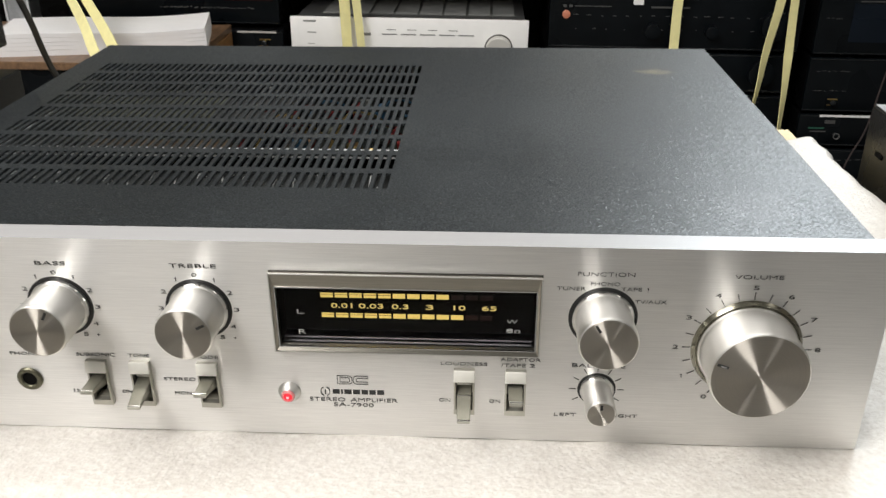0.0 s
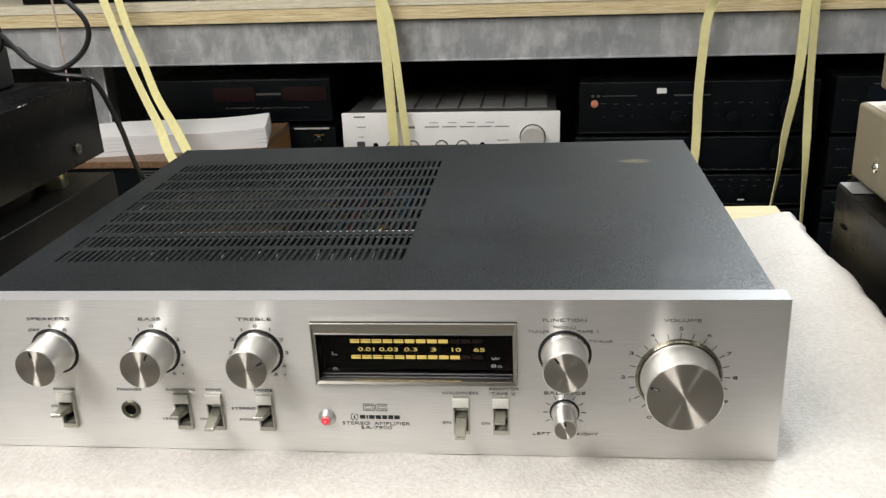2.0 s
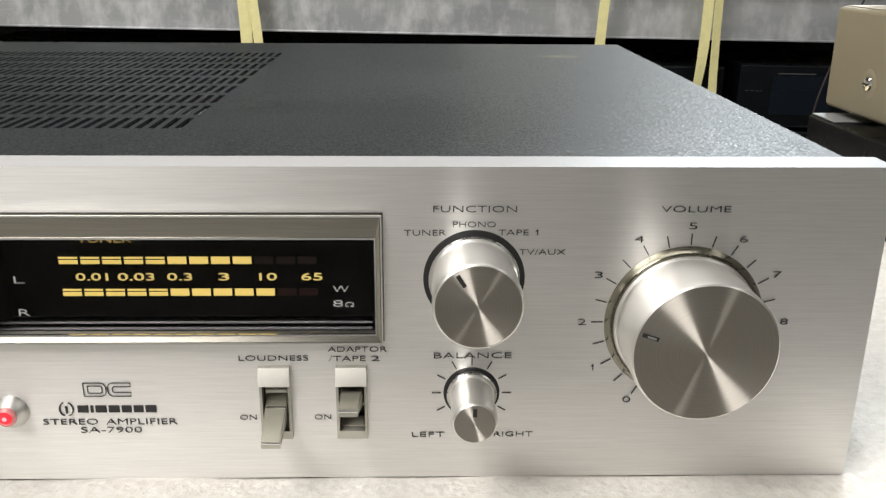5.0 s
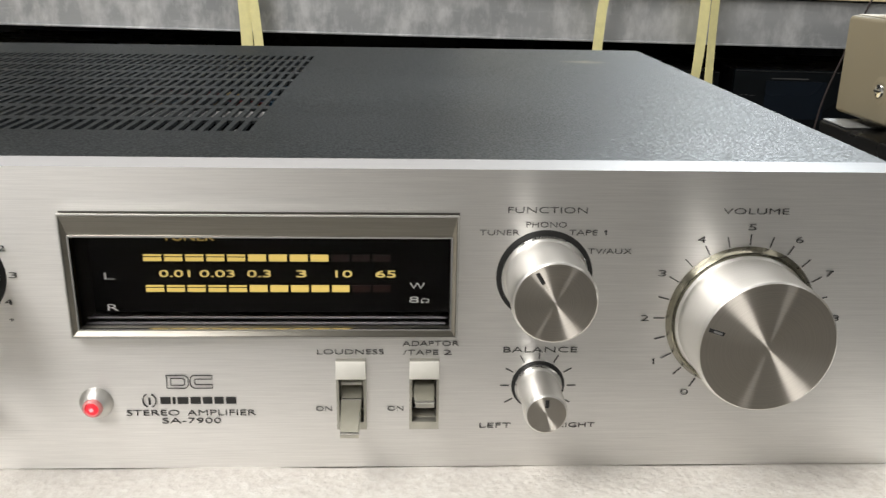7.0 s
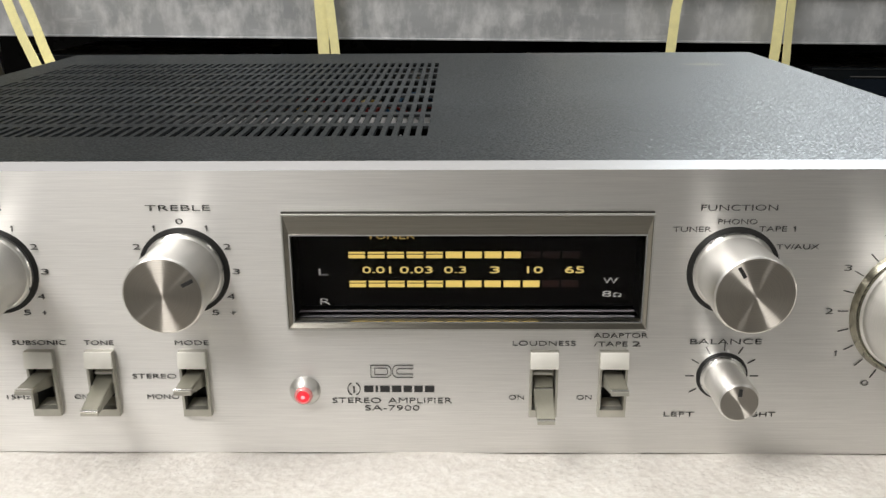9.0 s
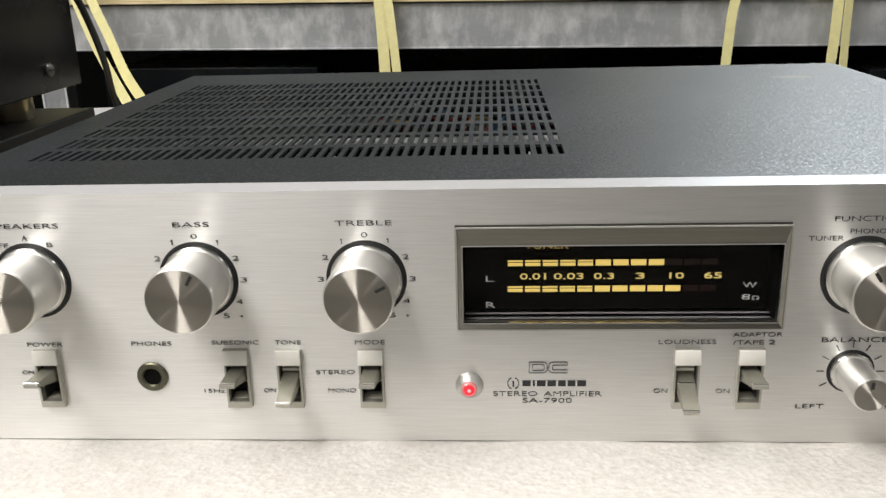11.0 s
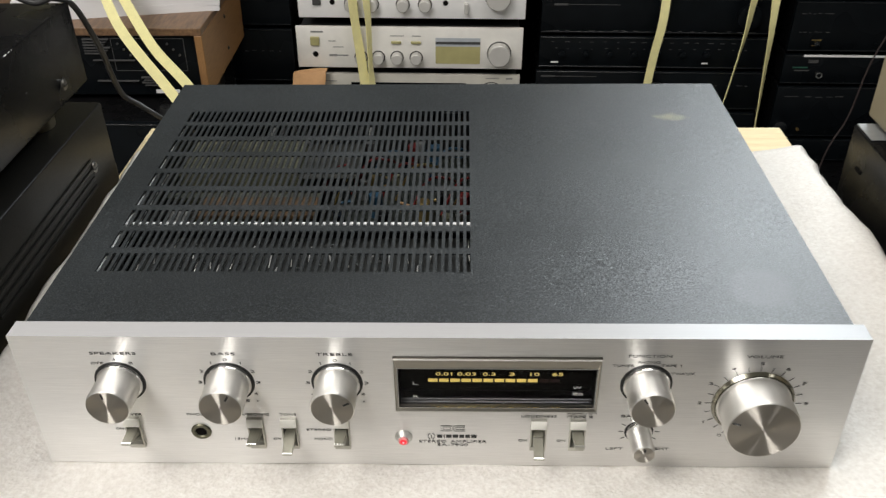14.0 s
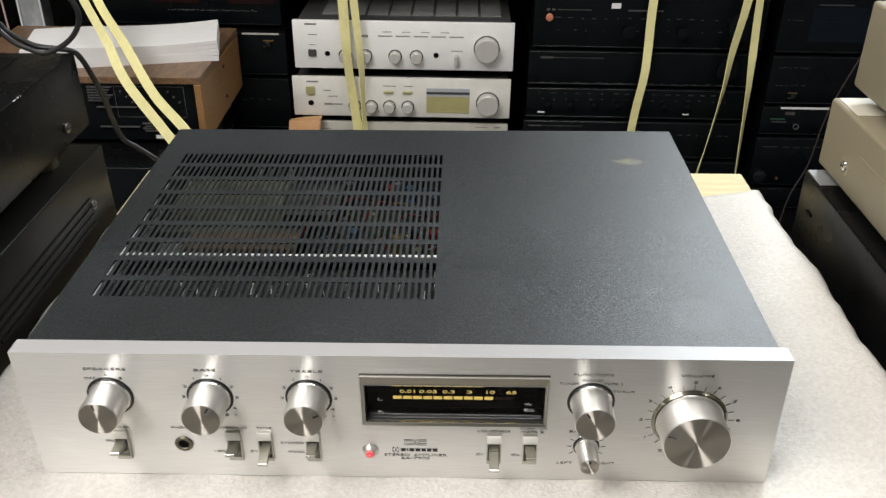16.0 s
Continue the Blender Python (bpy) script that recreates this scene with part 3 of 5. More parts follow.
        p.rotation_euler = (0, a, 0)
        return k

    KZ = 62.6
    for x, angle in ((-159.7, -8), (-104.2, 30), (-49.5, 62), (105.4, -32)):
        knob(x * MM, KZ * MM, 0.0113, 0.0106, 0.0194, 0.0128, angle, "rotary_knob", 0.0033)
    knob(0.1604, 0.0505, 0.0187, 0.0178, 0.0196, 0.0206, -72, "volume_knob", 0.0042)
    knob(0.1053, 0.0300, 0.0063, 0.0055, 0.0167, 0.0073, 0, "balance_knob", 0.0022)

    # switches: frame, sloped cap plate, recess, slide and tilted lever
    slide_grey = plain("slide_grey", (0.50, 0.48, 0.41), 0.5, 0.0, 0.1, 300)
    for x, up in switches.values():
        x, raised = x * MM, up > 0
        bm = pierced((x - 0.0041, x + 0.0041), (0.0172, 0.0383), 0.0026, [(x - 0.0034, x + 0.0034, 0.0195, 0.0332)], lambda a, b, d: (a, -0.0018 + d, b))
        edge = [e for e in bm.edges if len(e.link_faces) == 2 and e.calc_face_angle() > 1.0 and all(v.co.y < -0.0017 for v in e.verts)]
        bmesh.ops.bevel(bm, geom=edge, offset=0.00022, segments=1, affect="EDGES")
        sw = part("lever_switch", bm, FRAME_NICKEL, amp, "satin nickel switch frame", smooth=20)
        bm = box(x - 0.0041, x + 0.0041, -0.0030, -0.0017, 0.0333, 0.0383, 0.0002)
        for v in bm.verts:
            if v.co.z > 0.0358 and v.co.y < -0.0022:
                v.co.y += 0.0007
        part("cap_plate", bm, CREAM_PLASTIC, sw, "pale sloped plate over the lever")
        bm = box(x - 0.0036, x + 0.0036, 0.0100, 0.0104, 0.0170, 0.0335)
        box(x - 0.0036, x - 0.0034, 0.0008, 0.0101, 0.0170, 0.0335, bm=bm)
        box(x + 0.0034, x + 0.0036, 0.0008, 0.0101, 0.0170, 0.0335, bm=bm)
        part("recess", bm, SLATE, sw)
        part("floor_lip", box(x - 0.0034, x + 0.0034, 0.0008, 0.0060, 0.0180, 0.0196, 0.0002, 1), slide_grey, sw, "grey floor of the switch opening")
        part("slide", box(x - 0.0033, x + 0.0033, 0.0024, 0.0034, 0.0250, 0.0330), slide_grey, sw, "grey slide behind the lever")
        bm = bmesh.new()
        w0, w1, ln = 0.0031, 0.0025, 0.0196
        quad = [(-w0, 0, -0.0030), (w0, 0, -0.0030), (w0, 0, 0.0030), (-w0, 0, 0.0030), (-w1, -ln, -0.0010), (w1, -ln, -0.0010), (w1, -ln, 0.0006), (-w1, -ln, 0.0006)]
        vs = [bm.verts.new(q) for q in quad]
        for q in ((0, 1, 2, 3), (4, 5, 6, 7), (0, 1, 5, 4), (1, 2, 6, 5), (2, 3, 7, 6), (3, 0, 4, 7)):
            bm.faces.new([vs[i] for i in q])
        bmesh.ops.bevel(bm, geom=bm.edges[:], offset=0.0003, segments=2, affect="EDGES")
        seat = (x, 0.0068, 0.0277)
        lever = part("lever", bm, NICKEL, sw, "satin metal lever", at=seat)
        tip = part("tip", box(-0.0025, 0.0025, -ln - 0.0003, -ln + 0.0004, -0.0011, 0.0002, 0.0001, 1), FRAME_NICKEL, sw, "paler lever tip", at=seat)
        # bright strip draws the highlight along the lever's end
        rim = part("tip_edge", box(-0.0025, 0.0025, -ln - 0.0002, -ln + 0.0005, 0.0003, 0.0007, 0.0001, 1), CHROME, sw, "bright strip for the highlight on the lever edge", at=seat)
        if not raised:
            part("lip", box(x - 0.0028, x + 0.0028, 0.0004, 0.0016, 0.0299, 0.0308, 0.0002), CREAM_PLASTIC, sw, "pale lip above the lever")
        if up < 0:
            # added bright strip: the highlight line across the lowered lever
            highlight_strip = part("highlight_strip", box(-0.0026, 0.0026, -0.0090, -0.0083, 0.0014, 0.0023, 0.0001, 1), CHROME, sw, "bright strip for the highlight line across the lever", at=seat)
            highlight_strip.rotation_euler = (radians(10 - 9 * up), 0, 0)
        lever.rotation_euler = tip.rotation_euler = rim.rotation_euler = (radians(-10 if raised else 10 - 9 * up), 0, 0)

    # headphone socket and power lamp
    jack = part("headphone_socket", lathe([(0.0030, 0.006), (0.0030, -0.0004), (0.0034, -0.0010), (0.0048, -0.0010), (0.0053, -0.0004), (0.0053, 0.0)], 40), plain("bronze_ring", (0.15, 0.145, 0.105), 0.42, 1, 0.1, 200), amp, "dull bronze socket ring", at=(-0.1240, -0.0001, 0.0281))
    part("socket_hole", lathe([(0.0030, -0.0003), (0.0030, -0.0002), (0.0, -0.0001)], 32), VOID, jack, "dark socket bore")
    lamp = part("power_lamp", lathe([(0.0046, 0.0), (0.0046, -0.0006), (0.0036, -0.0022), (0.0027, -0.0030), (0.0024, -0.0030)], 40), ALU_SIDE, amp, "conical aluminium lamp rim", at=(-0.0172, 0, 0.0250))
    part("lens_ring", lathe([(0.0027, -0.0028), (0.0026, -0.0038), (0.0020, -0.0043), (0.0016, -0.0036)], 32), plain("pink_lens", (0.80, 0.30, 0.30), 0.18, 0.0, 0.12, 600), lamp, "milky pink lens ring")
    part("bulb", lathe([(0.0018, -0.0034), (0.0017, -0.0040), (0.0011, -0.0044), (0.0006, -0.0045)], 24), RED_LIGHT, lamp, "lit red lamp")
    part("filament", lathe([(0.0006, -0.0044), (0.0005, -0.0047), (0, -0.0048)], 16), glow("lit_pink", (1.0, 0.45, 0.48), 1.0), lamp, "bright core of the lamp")

    # power meter window
    bm = bmesh.new()
    loops = []
    for x0, x1, z0, z1, y in ((-0.0204, 0.0818, 0.0458, 0.0797, 0.0002), (-0.0204, 0.0818, 0.0458, 0.0797, -0.0022), (-0.0201, 0.0815, 0.0461, 0.0794, -0.0026), (-0.0188, 0.0803, 0.0477, 0.0738, -0.0016), (-0.0186, 0.0801, 0.0479, 0.0736, 0.0006)):
        loops.append([bm.verts.new(q) for q in ((x0, y, z0), (x1, y, z0), (x1, y, z1), (x0, y, z1))])
    for a, b in zip(loops, loops[1:] + loops[:1]):
        for k in range(4):
            bm.faces.new((a[k], a[(k + 1) % 4], b[(k + 1) % 4], b[k]))
    meter = part("power_meter", bm, BEZEL, amp, "bronze-grey metal meter bezel")
    rim = pierced((-0.0207, 0.0821), (0.0455, 0.0800), 0.0009, [(-0.0203, 0.0817, 0.0459, 0.0796)], lambda a, b, d: (a, -0.0027 + d, b))
    part("rim", rim, ALU_SIDE, meter, "bright outer rim")
    part("groove", pierced((-0.0209, 0.0823), (0.0453, 0.0802), 0.0004, [(-0.0204, 0.0818, 0.0458, 0.0797)], lambda a, b, d: (a, -0.0004 + d, b)), DULL_STEEL, meter, "dark gap round the bezel")
    part("inner_rim", pierced((-0.0190, 0.0805), (0.0475, 0.0740), 0.0007, [(-0.0186, 0.0801, 0.0479, 0.0736)], lambda a, b, d: (a, -0.0019 + d, b)), CHROME, meter, "bright inner rim")
    part("window", box(-0.0189, 0.0805, 0.0006, 0.0012, 0.0473, 0.0731), GLASS, meter, "smoked glass window").visible_shadow = False
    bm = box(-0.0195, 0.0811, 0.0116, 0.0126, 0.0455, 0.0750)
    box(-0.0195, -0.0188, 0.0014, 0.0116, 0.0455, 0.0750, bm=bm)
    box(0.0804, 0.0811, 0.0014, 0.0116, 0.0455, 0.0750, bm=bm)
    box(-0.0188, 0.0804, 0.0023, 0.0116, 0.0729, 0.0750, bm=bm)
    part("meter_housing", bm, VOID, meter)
    part("housing_floor", box(-0.0188, 0.0804, 0.0014, 0.0116, 0.0460, 0.0474), plain("gloss_black", (0.008, 0.008, 0.008), 0.1, 0.0, 0.2, 200), meter, "glossy black meter floor")
    lettering("TUNER", 0.0013, 0.0156, 0.0696, 0.0020, glow("dim_amber", (1.0, 0.70, 0.20), 0.35), meter, 0.0113, 0.004)
    part("ledge", box(-0.0180, 0.0790, 0.0030, 0.0036, 0.0490, 0.0494), LEDGE, meter, "pale lower ledge line")
    part("ledge", box(-0.0180, 0.0790, 0.0022, 0.0030, 0.0476, 0.0480), LEDGE, meter, "pale lower ledge line")
    for row, lit in ((63.6, 9), (54.5, 10)):
        for k in range(12):
            x = (-4.2 + 5.74 * k) * MM
            mat = AMBER if k < lit else UNLIT
            z = row * MM
            if k < 5:
                part("segment", box(x, x + 0.0049, 0.0113, 0.0117, z - 0.00100, z + 0.00003), mat, meter)
                part("segment", box(x, x + 0.0049, 0.0113, 0.0117, z + 0.00042, z + 0.00092), mat, meter)
            else:
                part("segment", box(x, x + 0.0049, 0.0113, 0.0117, z - 0.00100, z + 0.00098), mat, meter)
    for text, a, b in (("0.01", -0.2, 8.3), ("0.03", 10.9, 20.6), ("0.3", 24.0, 30.6), ("3", 37.6, 40.5), ("10", 48.5, 53.2), ("65", 59.7, 65.4)):
        lettering(text, a * MM, b * MM, 0.0590, 0.0021, AMBER_TEXT, meter, 0.0113, 0.004)
    for text, a, b, z, h in (("L", -11.3, -8.7, 62.2, 1.8), ("R", -11.3, -8.6, 53.2, 1.8), ("W", 69.3, 73.3, 59.6, 1.7), ("8", 69.2, 71.7, 55.6, 1.7), ("Ω", 72.3, 74.5, 55.3, 1.2)):
        lettering(text, a * MM, b * MM, z * MM, h * MM, PALE_TEXT, meter, 0.0005, -0.02)

    # printed legends
    H1, H2 = 1.62, 1.45
    for text, a, b, z, h in (
        ("SPEAKERS", -171.3, -148.0, 81.3, H1), ("BASS", -110.6, -98.8, 81.3, H1), ("TREBLE", -58.6, -40.6, 81.3, H1), ("FUNCTION", 94.9, 115.8, 81.1, H1), ("VOLUME", 152.0, 169.6, 81.1, H1),
        ("OFF", -172.0, -165.7, 74.9, H2), ("A", -160.6, -159.0, 77.3, 1.7), ("B", -152.7, -150.8, 75.0, H2),
        ("TUNER", 87.6, 98.1, 74.9, H2), ("PHONO", 99.9, 110.6, 77.1, H2), ("TAPE", 111.3, 118.9, 75.0, H2), ("1", 120.5, 121.7, 75.0, H2), ("TV/AUX", 116.7, 128.4, 69.8, H2),
        ("POWER", -165.5, -153.4, 39.9, H2), ("PHONES", -129.7, -116.2, 40.2, H2), ("SUBSONIC", -102.4, -86.6, 40.5, H2), ("TONE", -81.2, -72.6, 40.5, H2), ("MODE", -54.5, -44.7, 40.5, H2),
        ("LOUDNESS", 44.0, 62.2, 40.4, H2), ("ADAPTOR", 67.4, 82.8, 42.9, H2), ("/TAPE", 67.6, 77.2, 40.2, H2), ("2", 78.7, 80.9, 40.2, H2), ("BALANCE", 95.2, 115.7, 41.0, H1),
        ("ON", -169.1, -165.1, 29.6, H2), ("15Hz", -106.8, -99.8, 22.7, H2), ("ON", -86.4, -82.4, 22.9, H2), ("STEREO", -68.2, -55.2, 29.7, H2), ("MONO", -64.5, -55.1, 22.9, H2),
        ("ON", 43.2, 47.6, 22.9, H2), ("ON", 63.2, 67.6, 22.9, H2), ("LEFT", 89.3, 98.2, 17.4, H2), ("RIGHT", 111.6, 122.2, 17.4, H2),
        ("STEREO", -9.3, 5.2, 21.8, 1.7), ("AMPLIFIER", 7.4, 26.3, 21.8, 1.7), ("SA-7900", 0.4, 16.6, 19.3, 1.7)):
        lettering(text, a * MM, b * MM, z * MM, h * MM, INK, panel, -0.0001)
    for cx in (-104.2, -49.5):
        for text, a in (("0", 90), ("1", 60), ("1", 120), ("2", 30), ("2", 150), ("3", 0), ("3", 180), ("4", -31), ("4", 211), ("5", -58), ("5", 238)):
            x, z = cx + 14.8 * math.cos(radians(a)), KZ + 14.8 * math.sin(radians(a))
            w = 0.45 if text == "1" else 1.0
            lettering(text, (x - w) * MM, (x + w) * MM, z * MM, 0.0016, INK, panel, -0.0001)
        lettering("+", (cx + 12.2) * MM, (cx + 13.4) * MM, 0.0499, 0.0011, INK, panel, -0.0001)
        lettering("-", (cx - 13.4) * MM, (cx - 12.2) * MM, 0.0499, 0.0003, INK, panel, -0.0001)
    for k in range(21):
        a = radians(240 - 15 * k)
        tick = box(0.0212, 0.0242, -0.00025, 0.0, -0.00014, 0.00014)
        bmesh.ops.rotate(tick, verts=tick.verts[:], cent=(0, 0, 0), matrix=Matrix.Rotation(-a, 3, "Y"))
        part("tick", tick, INK, panel, at=(0.1604, 0, 0.0505))
        if k % 2 == 0:
            text = str(k // 2)
            x, z = 160.4 + 26.6 * math.cos(a), 50.5 + 26.2 * math.sin(a)
            w = 0.45 if text == "1" else 1.05
            lettering(text, (x - w) * MM, (x + w) * MM, z * MM, 0.0017, INK, panel, -0.0001)
    for k in range(9):
        a = radians(210 - 30 * k)
        tick = box(0.0082, 0.0106, -0.00025, 0.0, -0.00013, 0.00013)
        bmesh.ops.rotate(tick, verts=tick.verts[:], cent=(0, 0, 0), matrix=Matrix.Rotation(-a, 3, "Y"))
        part("tick", tick, INK, panel, at=(0.1053, 0, 0.0300))

    # emblem: outlined initials, a round mark and a row of plain blocks for the maker's name
    def stroke(points, w=0.00008):
        part("emblem", sweep([(x * MM, -0.0002, z * MM) for x, z in points], [(-0.0001, -w), (0.0001, -w), (0.0001, w), (-0.0001, w)], 1, up=(0, 1, 0)), INK, panel)

    def bend(cx, cz, r, a0, a1):
        return [(cx + r * math.cos(radians(a0 + (a1 - a0) * k / 5)), cz + r * math.sin(radians(a0 + (a1 - a0) * k / 5))) for k in range(6)]

    stroke([(2.5, 33.3)] + bend(7.0, 31.9, 1.4, 90, 0) + bend(7.0, 30.8, 1.4, 0, -90) + [(2.5, 29.4), (2.5, 33.3)])
    stroke([(3.6, 32.4)] + bend(6.7, 31.7, 0.7, 90, 0) + bend(6.7, 31.0, 0.7, 0, -90) + [(3.6, 30.3), (3.6, 32.4)])
    stroke([(14.9, 33.3)] + bend(10.3, 31.9, 1.4, 90, 180) + bend(10.3, 30.8, 1.4, 180, 270) + [(14.9, 29.4), (14.9, 30.5)] + bend(10.7, 31.1, 0.6, 270, 180) + bend(10.7, 31.6, 0.6, 180, 90) + [(14.9, 32.2), (14.9, 33.3)])
    for s in (-1, 1):
        arc = [(-0.0027 + s * (0.0004 + 0.0014 * math.sin(radians(q))), -0.0002, 0.0256 + 0.0019 * math.cos(radians(q))) for q in range(10, 175, 20)]
        part("emblem", sweep(arc, [(-0.0001, -0.00025), (0.0001, -0.00025), (0.0001, 0.00025), (-0.0001, 0.00025)], 2, up=(0, 1, 0)), INK, panel)
    part("emblem", box(-0.00295, -0.00245, -0.0003, 0, 0.0243, 0.0264), INK, panel)
    x = 0.3
    for w in (2.75, 0.7, 2.85, 2.8, 2.5, 2.5, 2.8):
        part("emblem_block", box(x * MM, (x + w) * MM, -0.0003, 0.0, 0.0246, 0.0266), INK, panel)
        x += w + 0.65
    return amp


amplifier()


# ---- bench: board, foam sheet ----
def foam_edge(u):
    """How far the cut edge wanders."""
    return 0.007 * noise.noise(Vector((u * 4.1, 3.3, 0))) + 0.005 * noise.noise(Vector((u * 10.0, 7.7, 0))) + 0.0018 * noise.noise(Vector((u * 31.0, 1.1, 0)))


def foam_sheet():
    bm = bmesh.new()
    nx, ny = 150, 120
    grid = []
    for j in range(ny + 1):
        row = []
        for i in range(nx + 1):
            u, v = i / nx, (j / ny) ** 1.4
            y_front = -0.0450 - 0.010 * max(0, u - 0.5) + 0.0007 * math.sin(9 * u)
            y = y_front + (0.366 - y_front) * v + (foam_edge(u) * 0.5 if j == ny else 0)
            xl, xr = -0.278 + 0.6 * foam_edge(v * 0.7), 0.314 + foam_edge(v + 3)
            x = xl + (xr - xl) * u
            out = max(abs(x) - 0.213, 0.010 - y, y - 0.318, 0.0)
            z = 0.0002 + 0.0037 * min(1, out / 0.010) + 0.011 * min(1, max(0, out - 0.01) / 0.08) ** 1.3 * (1 if abs(x) > 0.213 else 0.25)
            z += 0.0016 * noise.noise(Vector((x * 30, y * 30, 0))) * min(1, out / 0.03)
            edge = min(x - xl, xr - x, 0.366 - y)
            if edge < 0.008:
                q = 1 - edge / 0.008
                z -= 0.005 * q * q
            if y - y_front < 0.009:
                q = 1 - max(0, y - y_front) / 0.009
                z -= 0.0052 * q ** 2.4
            z = max(z, -0.0044)
            row.append(bm.verts.new((x, y, z)))
        grid.append(row)
    for j in range(ny):
        for i in range(nx):
            bm.faces.new((grid[j][i], grid[j][i + 1], grid[j + 1][i + 1], grid[j + 1][i]))
    rim = [e for e in bm.edges if e.is_boundary]
    low = bmesh.ops.extrude_edge_only(bm, edges=rim)["geom"]
    for v in low:
        if isinstance(v, bmesh.types.BMVert):
            v.co.z = -0.0048
    bmesh.ops.contextual_create(bm, geom=[e for e in bm.edges if e.is_boundary])
    ob = new("foam_sheet", finish("foam_sheet", bm, FOAM, 60))
    return tagged(ob, "white soft foam sheet padding the wooden bench board", "foam sheet")


foam_sheet()
board = thing("bench_board", pose(0, 0, -0.005), "pale plywood board under the foam sheet", "board")
part("plank", box(-0.291, 0.317, -0.054, 0.438, -0.024, 0.0, 0.0015), PINE, board)


# ---- neighbouring stacks of equipment beside the bench ----
def screw(parent, at, axis, r=0.0042, mat=CHROME):
    s = part("screw", lathe([(r, 0.0), (r * 0.9, -0.0012), (r * 0.45, -0.0020), (0, -0.0022)], 20), mat, parent, "screw head", at=at)
    s.rotation_euler = (0, 0, {"+x": radians(90), "-x": radians(-90), "-y": 0}[axis])
    part("slot", box(-r * 0.7, r * 0.7, -0.0024, -0.0016, -r * 0.1, r * 0.1), BLACK, s)
    return s


def cased_unit(name, x0, x1, y0, y1, z0, z1, mat, label, category, foot=0.010, lip=0.0, bevel=0.002, inset=(0.045, 0.05), foot_mat=BLACK):
    """A piece of equipment in a folded metal case on four feet; its base is the Empty."""
    base = Vector(((x0 + x1) / 2, (y0 + y1) / 2, z0))
    unit = thing(name, Matrix.Translation(base), label, category)
    a, b = (x1 - x0) / 2, (y1 - y0) / 2
    h = z1 - z0
    part("case", box(-a, a, -b, b, foot, h, bevel, 3), mat, unit)
    if lip:
        part("lid", box(-a + lip, a - lip, -b + lip, b - lip, h + 0.0002, h + 0.0012, 0.0005, 1), mat, unit)
    for sx in (-1, 1):
        for sy in (-1, 1):
            part("foot", lathe([(0, 0), (0.0145, 0), (0.015, foot * 0.08), (0.015, foot + 0.0005), (0, foot + 0.0005)], 24, axis="z"), foot_mat, unit, "round foot", at=(sx * (a - inset[0]), sy * (b - inset[1]), 0))
    return unit, base


lower_left, lb = cased_unit("amplifier_unit", -0.705, -0.285, -0.06, 0.330, -0.0690, 0.0700, SATIN_BLACK, "satin black amplifier case with ribbed side panel", "amplifier", bevel=0.0015)
for k in range(4):
    zz = 0.0385 - 0.0075 * k
    part("rib", box(0.2098, 0.2112, 0.110 - lb.y, 0.286 - lb.y, zz - 0.0016 - lb.z, zz + 0.0016 - lb.z, 0.0006, 2), SATIN_BLACK, lower_left)
for y in (0.1075, 0.289):
    screw(lower_left, (0.2101, y - lb.y, 0.0310 - lb.z), "+x", 0.0048, DULL_STEEL)
part("corner_post", lathe([(0, 0.012), (0.016, 0.012), (0.016, 0.075), (0.012, 0.088), (0, 0.090)], 24, axis="z"), SATIN_BLACK, lower_left, "rounded rear bumper", at=(0.190, 0.200, 0.0))

upper_left, ub = cased_unit("amplifier_unit", -0.715, -0.295, -0.07, 0.338, 0.0702, 0.1500, SMOOTH_BLACK, "black amplifier case with chipped top edge", "amplifier", foot=0.0155, lip=0.0, bevel=0.0012, inset=(0.024, 0.056), foot_mat=plain("dull_brass_foot", (0.50, 0.44, 0.30), 0.34, 1.0, 0.1, 90))
screw(upper_left, (0.2101, 0.2955 - ub.y, 0.0995 - ub.z), "+x", 0.0045, DULL_STEEL)
screw(upper_left, (0.2101, 0.020 - ub.y, 0.0995 - ub.z), "+x", 0.0045, DULL_STEEL)
rnd = random.Random(3)
for k in range(8):
    y, w = 0.224 + 0.014 * rnd.random(), 0.0003 + 0.0008 * rnd.random() ** 2
    part("paint_chip", box(0.2093, 0.2102, y - ub.y, y + w - ub.y, 0.0791 - 0.0008 * rnd.random() ** 2, 0.0795, 0.0001, 1), PAPER, upper_left, "bare chip in the paint")
for k in range(7):
    y, z, w = -0.05 + 0.36 * rnd.random(), 0.026 + 0.046 * rnd.random(), 0.0003 + 0.0004 * rnd.random()
    part("paint_chip", box(0.2099, 0.2102, y - ub.y, y + w - ub.y, z, z + w), VENT_GREY, upper_left, "bare chip in the paint")
part("seam", box(-0.20, 0.168, -0.19, 0.19, 0.0800, 0.0803, 0.0001, 1), SATIN_BLACK, upper_left)

adapter = thing("power_supply", pose(-0.385, 0.285, 0.1503), "small dark plastic power supply on the black unit", "power supply")
part("housing", box(-0.035, 0.035, -0.03, 0.03, 0, 0.036, 0.004, 3), BLACK, adapter)
part("label_plate", box(-0.022, 0.022, -0.0304, -0.030, 0.008, 0.028), SLATE, adapter)

lower_right, rb = cased_unit("amplifier_unit", 0.335, 0.755, -0.05, 0.3315, -0.0690, 0.0480, SMOOTH_BLACK, "black amplifier case under a beige unit", "amplifier", bevel=0.0015)
part("slot", box(-0.2108, -0.2098, 0.300 - rb.y, 0.310 - rb.y, 0.018 - rb.z, 0.021 - rb.z), VOID, lower_right)
part("rear_lip", box(-0.208, 0.208, 0.160, 0.1905, 0.1171, 0.1180, 0.0003, 1), VENT_GREY, lower_right, "pale rear lip of the cover")

